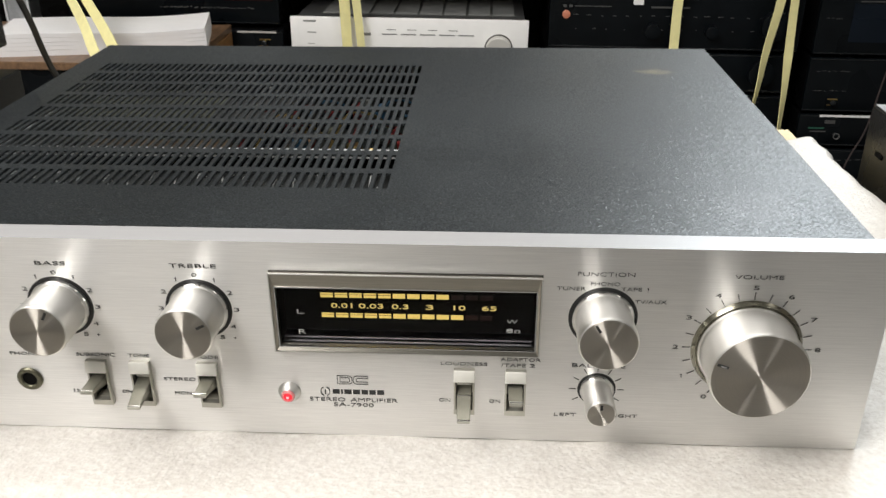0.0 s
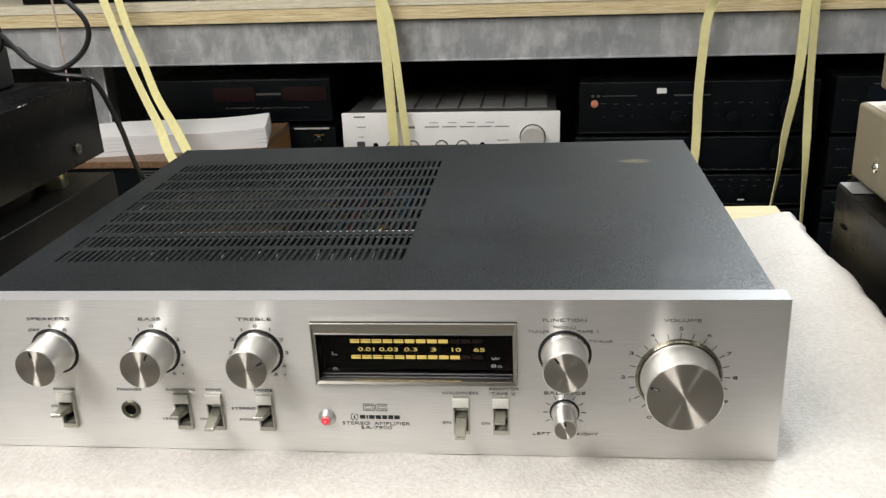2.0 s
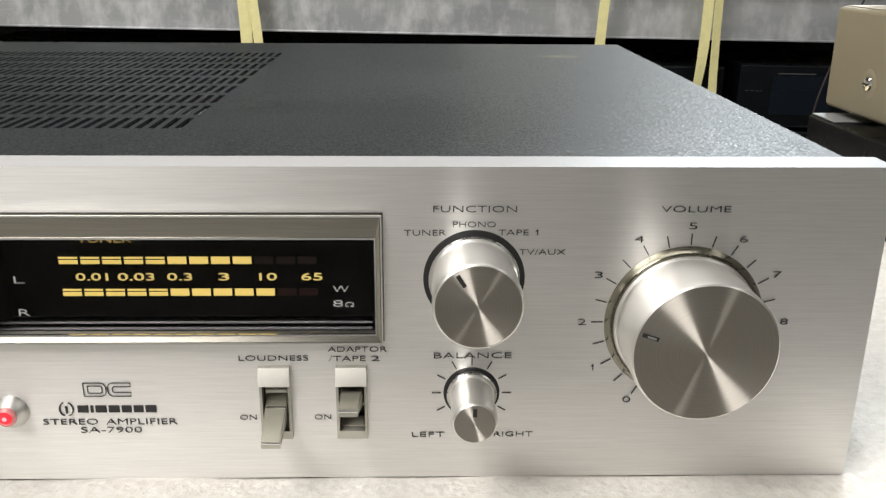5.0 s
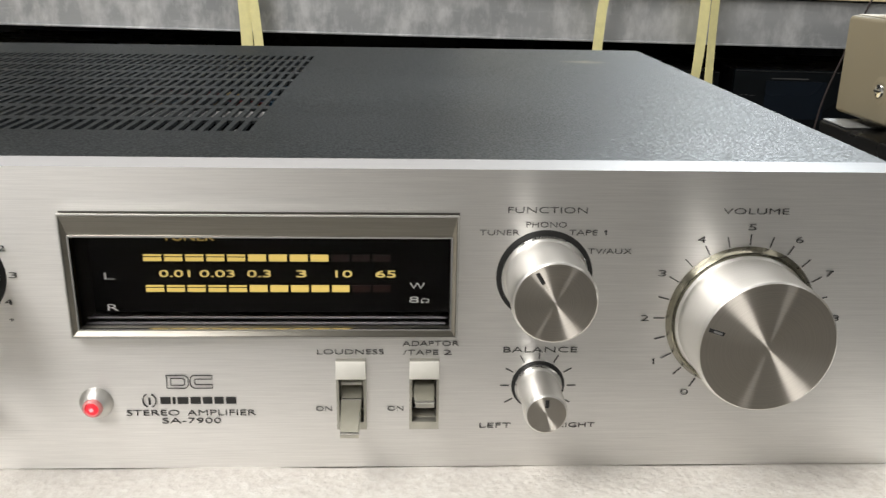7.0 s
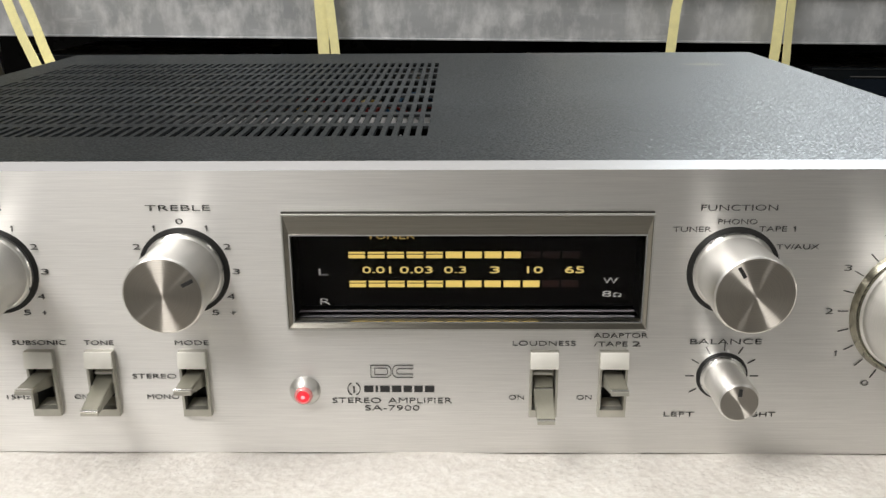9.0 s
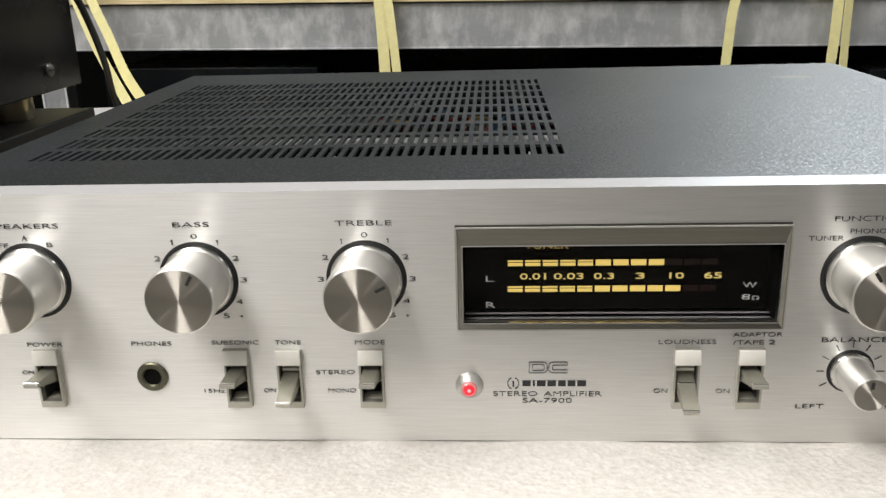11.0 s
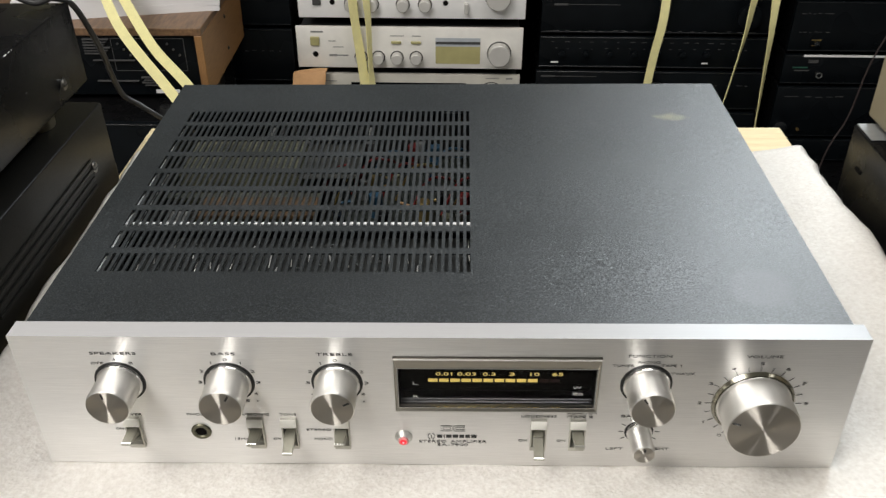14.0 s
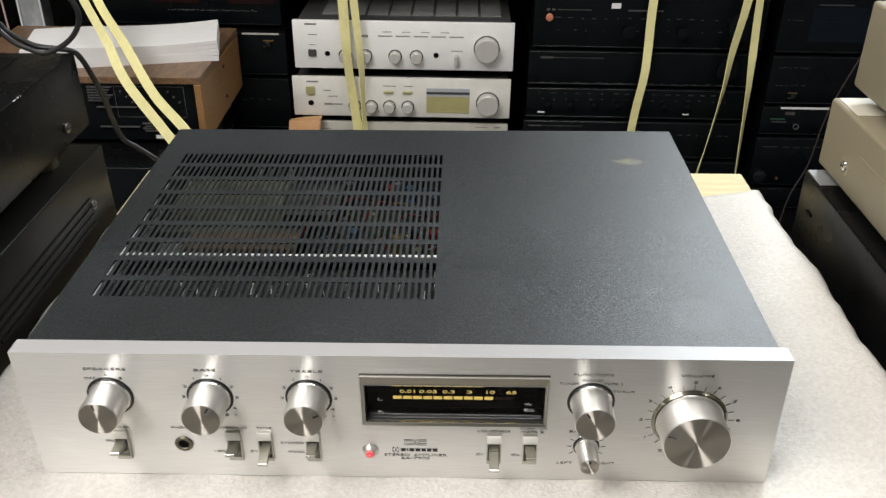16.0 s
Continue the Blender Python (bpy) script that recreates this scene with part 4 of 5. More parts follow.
tan_low, tb = cased_unit("tuner_unit", 0.347, 0.767, -0.05, 0.3385, 0.0485, 0.1135, TAN, "olive beige metal equipment case with a chrome screw", "tuner", foot=0.0045, bevel=0.0028)
screw(tan_low, (-0.2101, 0.287 - tb.y, 0.0730 - tb.z), "-x", 0.0042)
part("screw_dimple", lathe([(0.0085, 0.0), (0.0070, -0.0004), (0.0045, -0.0003)], 24), TAN, tan_low, at=(-0.21, 0.287 - tb.y, 0.0730 - tb.z)).rotation_euler = (0, 0, radians(-90))
part("crease", box(-0.2106, -0.2099, -0.19, 0.12, 0.042, 0.0432, 0.0003, 1), TAN, tan_low)
# paler tan puts the light on the lid's top into its colour
part("lid_edge", box(-0.206, 0.206, 0.150, 0.1900, 0.0651, 0.0658, 0.0003, 1), plain("lit_tan_lid", (0.62, 0.58, 0.48), 0.45, 0, 0.05, 30), tan_low, "rear edge of the lid, painted pale as lit from above")

tan_high, hb = cased_unit("tuner_unit", 0.360, 0.780, -0.05, 0.3350, 0.1145, 0.1960, TAN, "olive beige metal equipment case on top of another", "tuner", foot=0.0105, bevel=0.0028)
screw(tan_high, (-0.2101, 0.15 - hb.y, 0.150 - hb.z), "-x", 0.0042)

for name, x0, x1 in (("side_shelf", -0.78, -0.312), ("side_shelf", 0.334, 0.80)):
    shelf = thing(name, pose((x0 + x1) / 2, 0.14, -0.091), "plain wooden side shelf carrying stacked equipment", "shelf", "side shelves")
    part("plank", box(-(x1 - x0) / 2, (x1 - x0) / 2, -0.26, 0.24, 0, 0.022, 0.001, 1), PINE, shelf)


# ---- cables over the black stack ----
def cable(points, r, label):
    ob = new("cable", finish("cable", sweep(points, round_section(r, 10), 8), CABLE))
    return tagged(ob, label, "cable")


cable([(-0.420, 0.30, 0.225), (-0.350, 0.28, 0.212), (-0.339, 0.28, 0.206), (-0.327, 0.28, 0.192), (-0.315, 0.28, 0.178), (-0.304, 0.28, 0.172), (-0.290, 0.28, 0.168), (-0.274, 0.28, 0.175), (-0.263, 0.28, 0.185), (-0.258, 0.28, 0.197), (-0.261, 0.28, 0.209), (-0.272, 0.28, 0.221), (-0.286, 0.28, 0.232), (-0.297, 0.28, 0.238), (-0.340, 0.29, 0.250)], 0.0021, "black rubber cable looped over the stack")
cable([(-0.410, 0.31, 0.215), (-0.356, 0.33, 0.182), (-0.344, 0.333, 0.169), (-0.325, 0.335, 0.157), (-0.300, 0.338, 0.1525), (-0.294, 0.345, 0.144), (-0.290, 0.355, 0.120), (-0.291, 0.37, 0.095), (-0.297, 0.39, 0.070), (-0.295, 0.40, 0.046), (-0.284, 0.405, 0.034), (-0.268, 0.41, 0.018), (-0.255, 0.43, -0.009)], 0.0024, "black rubber cable hanging down behind the stack")
cable([(-0.400, 0.28, 0.240), (-0.347, 0.28, 0.230), (-0.338, 0.28, 0.217), (-0.332, 0.28, 0.196), (-0.336, 0.28, 0.185), (-0.346, 0.28, 0.182), (-0.355, 0.28, 0.188), (-0.400, 0.28, 0.200)], 0.0021, "black rubber cable curled on the stack")


# ---- storage rack behind, slightly out of level with the bench ----
RACK = Matrix.Rotation(0.0145, 4, "Y")


def rack_at(x, y, z):
    return RACK @ Matrix.Translation((x, y, z))


beam = thing("rack_beam", rack_at(0, 1.26, 0.020), "galvanised steel rack beam with whitish rub marks", "rack beam")
part("web", box(-1.5, 1.5, 0.0, 0.004, 0.003, 0.078), ZINC, beam)
part("flange", box(-1.5, 1.5, -0.004, 0.045, 0.0, 0.0032, 0.001, 2), ZINC, beam)
part("flange", box(-1.5, 1.5, 0.0, 0.045, 0.0752, 0.0784), ZINC, beam)
for x in (-0.815, 1.16):
    upright = thing("rack_upright", rack_at(x, 1.33, -0.93), "galvanised steel rack upright", "rack upright", "rack uprights")
    part("post", box(-0.022, 0.022, -0.02, 0.02, 0, 0.96), ZINC, upright)
    for s in (-1, 1):
        part("lip", box(s * 0.022 - 0.002, s * 0.022 + 0.002, -0.024, -0.0202, 0, 0.96, 0.001, 1), PALE_EDGE, upright, "whitish worn edge")
deck = thing("rack_deck", rack_at(0, 1.5, 0.0986), "pale plywood deck on the rack beam", "rack deck")
for k, (z0, z1) in enumerate(((0.0, 0.0125), (0.0126, 0.0245), (0.0246, 0.0410))):
    part("ply", box(-1.5, 1.5, -0.252 + 0.0015 * (k == 1), 0.30, z0, z1, 0.0006, 1), (PINE_EDGE, PINE_EDGE, PINE_PALE)[k], deck)


def loudspeaker(x0, x1, depth, height, ring_x, ring_z, ring_r, ring_mat, label):
    sp = thing("loudspeaker", rack_at((x0 + x1) / 2, 1.275, 0.1397), label, "loudspeaker", "speakers on the rack")
    a = (x1 - x0) / 2 - 0.003
    part("cabinet", box(-a, a, 0.008, depth, 0, height, 0.002, 2), SMOOTH_BLACK, sp)
    part("baffle", box(-a + 0.008, a - 0.008, 0.0, 0.009, 0.010, height - 0.01, 0.003, 2), UNIT_BLACK, sp, "black front baffle")
    ring = part("driver_ring", lathe([(ring_r * 0.80, -0.002), (ring_r * 0.9, -0.008), (ring_r, -0.006), (ring_r + 0.004, 0.001)], 48), ring_mat, sp, "metal driver ring", at=(ring_x - (x0 + x1) / 2, 0, ring_z - 0.1397))
    part("cone", lathe([(ring_r * 0.8, -0.002), (ring_r * 0.25, 0.03), (0, 0.022)], 40), UNIT_BLACK, ring)
    for s in (-1, 1):
        screw(sp, (s * (a - 0.035), -0.0003, 0.032), "-y", 0.007, BLACK)
    return sp


loudspeaker(-0.925, -0.566, 0.26, 0.46, -0.705, 0.268, 0.098, BEIGE, "black loudspeaker with a pale driver ring on the rack")
loudspeaker(-0.566, -0.204, 0.26, 0.46, -0.385, 0.270, 0.096, SILVER, "black loudspeaker with a silver driver ring on the rack")
loudspeaker(-0.204, 0.152, 0.26, 0.46, -0.022, 0.268, 0.094, SILVER, "black loudspeaker with a silver driver ring on the rack")
for x0, x1 in ((0.156, 0.503), (0.516, 0.866), (0.876, 1.226)):
    unit = thing("champagne_unit", rack_at((x0 + x1) / 2, 1.275, 0.1397), "champagne metal-fronted unit in a dark case on the rack", "audio unit", "champagne units")
    a = (x1 - x0) / 2
    part("case", box(-a, a, 0.01, 0.28, 0.005, 0.30, 0.002, 2), SMOOTH_BLACK, unit)
    part("front", box(-a + 0.006, a - 0.012, 0.0, 0.012, 0.008, 0.298, 0.004, 3), BEIGE, unit, "champagne metal front")
    part("edge_strip", box(-a, -a + 0.008, 0.002, 0.012, 0.006, 0.299, 0.001, 1), SILVER, unit)
    for s in (-1, 1):
        part("foot", box(s * (a - 0.05) - 0.015, s * (a - 0.05) + 0.015, 0.02, 0.05, 0, 0.006), BLACK, unit)
twine = sweep([(0.600, 1.262, 0.1402), (0.606, 1.258, 0.158), (0.635, 1.255, 0.1645), (0.668, 1.257, 0.150), (0.690, 1.258, 0.1403), (0.655, 1.256, 0.1405), (0.618, 1.257, 0.1405), (0.645, 1.256, 0.148), (0.664, 1.257, 0.1405)], round_section(0.0010, 6), 6)
tagged(new("twine", finish("twine", twine, PAPER)), "loose loop of pale twine on the deck", "twine").matrix_world = RACK

lower_deck = thing("rack_deck", rack_at(0, 1.45, -0.475), "dark lower rack deck carrying stacked equipment", "rack deck")
part("plank", box(-1.5, 1.5, -0.62, 0.35, 0, 0.022, 0.001, 1), SMOOTH_BLACK, lower_deck)
LOW = -0.453


def knob_on(parent, x, z, r, reach, mat=SILVER_DARK):
    k = part("knob", lathe([(r, 0), (r, -reach + 0.0015), (r - 0.0015, -reach), (0, -reach)], 32), mat, parent, at=(x, 0, z))
    # flat dark ring paints the knob's shadow on the front
    part("knob_ring", lathe([(r, -0.0003), (r + 0.0022, -0.0003), (r + 0.0022, 0.0)], 32), KNOB_SHADE, k)
    return k


def bars(parent, rows, mat, y=-0.0004):
    for x0, x1, z, h in rows:
        part("print_bar", box(x0, x1, y, 0.0, z - h / 2, z + h / 2), mat, parent)


# silver stack
def silver_unit(x0, x1, z0, z1, mat, label, depth=0.30, cover=SLATE):
    unit = thing("silver_amplifier", rack_at(0, 1.23, z0), label, "amplifier", "silver stack")
    h = z1 - z0
    part("case", box(x0 + 0.006, x1 - 0.006, 0.008, depth, 0.006, h - 0.004, 0.001, 1), cover, unit, "dark cover")
    part("front", box(x0, x1, 0.0, 0.009, 0.006, h, 0.0015, 2), mat, unit, "silver metal front")
    for s in (x0 + 0.05, x1 - 0.05):
        part("foot", lathe([(0, 0), (0.016, 0), (0.016, 0.0062), (0, 0.0062)], 20, axis="z"), BLACK, unit, at=(s, 0.04, 0))
        part("foot", lathe([(0, 0), (0.016, 0), (0.016, 0.0062), (0, 0.0062)], 20, axis="z"), BLACK, unit, at=(s, depth - 0.04, 0))
    return unit


Z3, Z2, Z1, Z0 = -0.453, -0.266, -0.176, -0.0722
s3 = silver_unit(-0.290, 0.1245, Z3, -0.2725, SILVER_TAUPE, "silver-grey receiver with a black display window")
part("display_window", box(-0.198, 0.0225, -0.0008, 0.0, -0.345 - Z3, -0.289 - Z3), UNIT_BLACK, s3, "black display window")
bars(s3, [(0.000, 0.016, -0.302 - Z3 - 0.007 * k, 0.0016) for k in range(4)], PRINT_GREY, -0.0012)
bars(s3, [(0.06, 0.085, -0.279 - Z3, 0.0015), (0.098, 0.110, -0.279 - Z3, 0.003), (-0.25, -0.225, -0.287 - Z3, 0.0016)], PRINT_GREY)
knob_on(s3, 0.0705, -0.3115 - Z3, 0.0235, 0.018, SILVER_TAUPE)
s2 = silver_unit(-0.296, 0.1265, Z2, -0.1810, SILVER_WARM, "silver integrated amplifier with a yellow-green dial")
part("dial", box(-0.036, 0.0475, -0.0008, 0.0, -0.2500 - Z2, -0.2165 - Z2), OLIVE_LCD, s2, "yellow-green dial")
part("dial", box(-0.036, 0.0475, -0.0008, 0.0, -0.2163 - Z2, -0.2000 - Z2), GREY_LCD, s2, "grey dial strip")
part("dial_line", box(-0.036, 0.0475, -0.0012, 0.0, -0.2120 - Z2, -0.2070 - Z2), SLATE, s2)
knob_on(s2, 0.083, -0.2285 - Z2, 0.0205, 0.02)
for x in (-0.176, -0.1435, -0.1085, -0.0725):
    knob_on(s2, x, -0.2385 - Z2, 0.0105, 0.016)
for x in (-0.1095, -0.0725):
    part("push_button", box(x - 0.0095, x + 0.0095, -0.004, 0, -0.2115 - Z2, -0.2065 - Z2, 0.001, 1), OLIVE_LCD, s2)
part("power_button", box(-0.2695, -0.2530, -0.004, 0, -0.2165 - Z2, -0.1995 - Z2, 0.001, 1), OLIVE_LCD, s2)
part("jack_hole", lathe([(0.0055, -0.0008), (0, -0.0006)], 20), VOID, s2, at=(-0.2615, 0, -0.2335 - Z2))
bars(s2, [(-0.268, -0.245, -0.1905 - Z2, 0.003), (-0.236, -0.222, -0.208 - Z2, 0.0016), (-0.228, -0.208, -0.2195 - Z2, 0.0014), (-0.236, -0.220, -0.2355 - Z2, 0.004), (-0.219, -0.200, -0.2355 - Z2, 0.0025), (-0.12, -0.095, -0.197 - Z2, 0.0014), (-0.08, -0.063, -0.197 - Z2, 0.0014)], PRINT_GREY)
s1 = silver_unit(-0.2875, 0.1285, Z1 + 0.0062, Z0, SILVER, "silver integrated amplifier with a row of cover vents")
D1 = Z1 + 0.0062
h1 = Z0 - D1
part("vent_bed", box(-0.245, 0.115, 0.045, 0.235, h1 - 0.0042, h1 - 0.0036), SLATE, s1)
for k in range(8):
    x = -0.2385 + k * 0.0435
    part("vent_grille", box(x, x + 0.0385, 0.055, 0.225, h1 - 0.0034, h1 - 0.0022), VENT_GREY, s1, "pale vent mesh")
knob_on(s1, 0.0775, -0.1205 - D1, 0.0225, 0.02)
for x in (-0.190, -0.1515, -0.0955, -0.0552):
    knob_on(s1, x, -0.1380 - D1, 0.0108, 0.016)
part("power_button", box(-0.2600, -0.2450, -0.004, 0, -0.1400 - D1, -0.1265 - D1, 0.001, 1), SLATE, s1, "dark power button")
for x in (-0.2240, -0.0178):
    part("jack_hole", lathe([(0.0050, -0.0008), (0, -0.0006)], 20), VOID, s1, at=(x, 0, -0.1345 - D1))
part("lever", box(0.0165, 0.0235, -0.012, 0, -0.1520 - D1, -0.1330 - D1, 0.001, 1), SILVER_DARK, s1, "small lever")
bars(s1, [(-0.264, -0.242, -0.0790 - D1, 0.0030), (-0.258, -0.242, -0.0985 - D1, 0.0016), (-0.160, -0.146, -0.1000 - D1, 0.0045)] + [(-0.127 + 0.0335 * k, -0.100 + 0.0335 * k, -0.0995 - D1, 0.0020) for k in range(5)] + [(-0.118 + 0.036 * k, -0.102 + 0.036 * k, -0.0915 - D1, 0.0012) for k in range(4)] + [(-0.258, -0.246, -0.1180 - D1, 0.0012), (0.01, 0.032, -0.126 - D1, 0.0014)], PRINT_GREY)

card = thing("cardboard_flap", rack_at(-0.273, 1.205, -0.2620), "torn piece of brown cardboard wedged in the stack", "cardboard")
flap = box(-0.030, 0.032, -0.017, 0.020, -0.003, 0.0)
bmesh.ops.subdivide_edges(flap, edges=flap.edges[:], cuts=3, use_grid_fill=True)
for v in flap.verts:
    fold = max(0.0, -v.co.y - 0.002)
    v.co.z += -1.9 * fold + 0.12 * v.co.x + 0.005 * noise.noise(v.co * 55)
    v.co.x += -0.35 * fold + 0.005 * noise.noise(Vector((v.co.y * 70, v.co.z * 40, 2)))
    v.co.y += 0.35 * fold
part("sheet", flap, CARD, card, smooth=50)
crease = box(-0.030, 0.014, -0.0150, -0.0122, -0.040, -0.024)
bmesh.ops.subdivide_edges(crease, edges=crease.edges[:], cuts=3, use_grid_fill=True)
for v in crease.verts:
    v.co += Vector((0.006 * noise.noise(v.co * 60), 0.004 * noise.noise(v.co * 80 + Vector((5, 0, 0))), 0.005 * noise.noise(v.co * 50)))
part("sheet", crease, CARD, card, smooth=50)


# black stack
def black_unit(x0, x1, z0, z1, y, rows, label, extra=()):
    unit = thing("black_component", rack_at(0, y, z0), label, "audio unit", "black components")
    h = z1 - z0
    part("case", box(x0 + 0.004, x1 - 0.004, 0.010, 0.30, 0.005, h - 0.003, 0.001, 1), SMOOTH_BLACK, unit)
    part("front", box(x0, x1, 0.0, 0.011, 0.005, h - 0.001, 0.002, 2), UNIT_BLACK, unit, "black front panel")
    # lighter strip draws the highlight that the top bevel catches
    part("edge_strip", box(x0 + 0.002, x1 - 0.002, -0.0007, 0.0, h - 0.0042, h - 0.0022, 0.0003, 1), UNIT_EDGE, unit, "lighter black strip painting the highlight on the upper edge")
    part("base_strip", box(x0 + 0.002, x1 - 0.002, -0.0005, 0.0, 0.0065, 0.0085, 0.0002, 1), UNIT_EDGE, unit, "glossy black lower edge")
    for s in (x0 + 0.05, x1 - 0.05):
        for q in (0.04, 0.26):
            part("foot", lathe([(0, 0), (0.015, 0), (0.015, 0.0055), (0, 0.0055)], 16, axis="z"), BLACK, unit, at=(s, q, 0))
    bars(unit, [(a, b, z - z0, t) for a, b, z, t in rows], FAINT)
    for kind, x, z, a, b, mat in extra:
        if kind == "knob":
            part("knob", lathe([(a, 0), (a, -b), (a - 0.002, -b - 0.001), (0, -b - 0.001)], 28), mat, unit, at=(x, 0, z - z0))
        elif kind == "knob_ring":
            part(kind, lathe([(a, -0.0145), (a + b, -0.0150), (a + b, -0.0138), (a, -0.0140)], 40), mat, unit, at=(x, 0, z - z0))
        else:
            part(kind, box(x - a, x + a, -0.0012, 0.0, z - z0 - b, z - z0 + b), mat, unit)
    return unit


rnd = random.Random(11)


def legend_row(x0, x1, z, count, w=0.012, t=0.0010):
    count, w = count * 2, w * 0.55
    return [(x, x + w * (0.5 + rnd.random()), z + 0.002 * rnd.random(), t) for x in [x0 + (x1 - x0) * (k + 0.3 * rnd.random()) / count for k in range(count)]]


black_unit(0.163, 0.592, -0.122, -0.0195, 1.235, legend_row(0.20, 0.56, -0.062, 8) + [(0.205, 0.268, -0.046, 0.0014), (0.335, 0.40, -0.046, 0.003)] + legend_row(0.20, 0.56, -0.085, 6, 0.008), "black receiver with a white sticker and salmon button",
           [("sticker", 0.3125, -0.0375, 0.0085, 0.0048, WHITE), ("knob", 0.1915, -0.0600, 0.0068, 0.004, COPPER), ("knob", 0.340, -0.085, 0.013, 0.014, UNIT_BLACK), ("knob", 0.440, -0.085, 0.011, 0.014, UNIT_BLACK), ("indicator", 0.1885, -0.0460, 0.003, 0.002, FAINT), ("indicator", 0.1985, -0.0460, 0.003, 0.002, FAINT), ("knob", 0.545, -0.072, 0.024, 0.016, UNIT_BLACK)])
black_unit(0.158, 0.578, -0.195, -0.1225, 1.235, [(0.18, 0.205, -0.1365, 0.0035), (0.206, 0.300, -0.1365, 0.0008)] + legend_row(0.18, 0.56, -0.1865, 9, 0.014), "black cassette deck with small grey legends", [("knob", 0.535, -0.155, 0.022, 0.012, UNIT_BLACK)])
black_unit(0.158, 0.580, -0.262, -0.1955, 1.235, legend_row(0.18, 0.56, -0.2085, 8, 0.014) + legend_row(0.18, 0.56, -0.2205, 8, 0.008), "black component with rows of small grey legends", [("lamp", 0.188, -0.246, 0.007, 0.0012, WHITE), ("lamp", 0.470, -0.246, 0.006, 0.0012, WHITE)] + [("knob", 0.20 + 0.045 * k, -0.229, 0.006, 0.008, UNIT_BLACK) for k in range(7)])
black_unit(0.155, 0.585, -0.345, -0.2625, 1.235, [(0.165, 0.192, -0.2745, 0.003), (0.193, 0.270, -0.2745, 0.0012)] + legend_row(0.42, 0.57, -0.291, 4, 0.014), "black amplifier with a round volume knob", [("knob", 0.378, -0.306, 0.025, 0.014, UNIT_BLACK), ("knob_ring", 0.378, -0.306, 0.0250, 0.0008, FAINT)])
black_unit(0.155, 0.585, LOW, -0.3455, 1.235, legend_row(0.18, 0.57, -0.39, 7, 0.014), "black component at the foot of the stack")
black_unit(0.618, 1.048, -0.125, -0.0150, 1.235, legend_row(0.63, 0.66, -0.06, 2, 0.008) + [(0.682, 0.745, -0.030, 0.0018)], "black component with a dark blue screen", [("screen", 0.725, -0.066, 0.052, 0.032, NAVY), ("knob", 0.965, -0.07, 0.024, 0.014, UNIT_BLACK)])
# the two gold strips draw the glints on the socket's rim
black_unit(0.618, 1.048, -0.226, -0.1255, 1.235, legend_row(0.63, 0.69, -0.15, 3, 0.010) + legend_row(0.63, 0.69, -0.185, 3, 0.008), "black component with gold strips for the glints of a socket", [("knob", 0.668, -0.2040, 0.0050, 0.008, UNIT_EDGE), ("strip", 0.668, -0.1985, 0.0085, 0.0010, GOLD), ("strip", 0.666, -0.2090, 0.0060, 0.0007, DIM_GOLD)])
black_unit(0.618, 1.048, -0.290, -0.2265, 1.235, [(0.640, 0.668, -0.258, 0.002)], "black tape deck with a bright silver strip", [("strip", 0.735, -0.2290, 0.083, 0.0019, WHITE), ("lamp", 0.650, -0.2520, 0.014, 0.0012, plain("green_marks", (0.02, 0.09, 0.06), 0.4, 0, 0.1, 90)), ("knob", 0.683, -0.262, 0.0050, 0.008, UNIT_EDGE), ("knob_ring", 0.683, -0.262, 0.0046, 0.0008, PRINT_GREY), ("indicator", 0.672, -0.2400, 0.009, 0.003, FAINT)])
black_unit(0.618, 1.048, -0.400, -0.2905, 1.235, legend_row(0.63, 0.75, -0.312, 3, 0.02), "black component low in the stack", [("knob", 0.635, -0.372, 0.013, 0.012, UNIT_EDGE), ("knob", 0.672, -0.378, 0.0030, 0.006, DIM_GOLD)])
black_unit(0.618, 1.048, LOW, -0.4005, 1.235, [], "black component at the foot of the stack")

# left end: a dark tuner, low black units and a wooden-cased receiver turned round, papers on it
black_unit(-0.700, -0.315, -0.100, -0.0100, 1.27, [(-0.465, -0.415, -0.040, 0.004)] + legend_row(-0.53, -0.36, -0.068, 14, 0.006, 0.0018), "black tuner with dark maroon display windows", [("window", -0.510, -0.040, 0.042, 0.014, MAROON), ("window", -0.368, -0.040, 0.044, 0.014, MAROON)])
# gold strips here too are drawn glints round a dark socket
black_unit(-0.725, -0.305, -0.190, -0.1005, 1.245, [], "black component under the tuner, gold strips for a socket's glints", [("knob", -0.338, -0.122, 0.0050, 0.010, UNIT_EDGE), ("strip", -0.338, -0.1165, 0.0100, 0.0011, GOLD), ("strip", -0.341, -0.1275, 0.0070, 0.0008, DIM_GOLD), ("strip", -0.352, -0.1035, 0.035, 0.0016, SILVER_DARK)])
black_unit(-0.725, -0.305, -0.300, -0.1905, 1.245, legend_row(-0.42, -0.32, -0.235, 3, 0.012), "black component in the lower stack")
black_unit(-0.725, -0.305, LOW, -0.3005, 1.245, legend_row(-0.42, -0.32, -0.38, 3, 0.012), "black component at the foot of the stack")
black_unit(-0.800, -0.396, LOW, -0.205, 0.860, [], "black component under the wooden receiver")

receiver = thing("wooden_receiver", rack_at(-0.591, 0.945, -0.2045) @ Matrix.Rotation(radians(1.2), 4, "Z"), "walnut-cased receiver turned to show its black rear panel", "receiver")
wood = box(-0.205, 0.205, 0.0, 0.280, 0.104, 0.116, 0.001, 1)
part("top_board", wood, VENEER_TOP, receiver, "walnut veneer top")
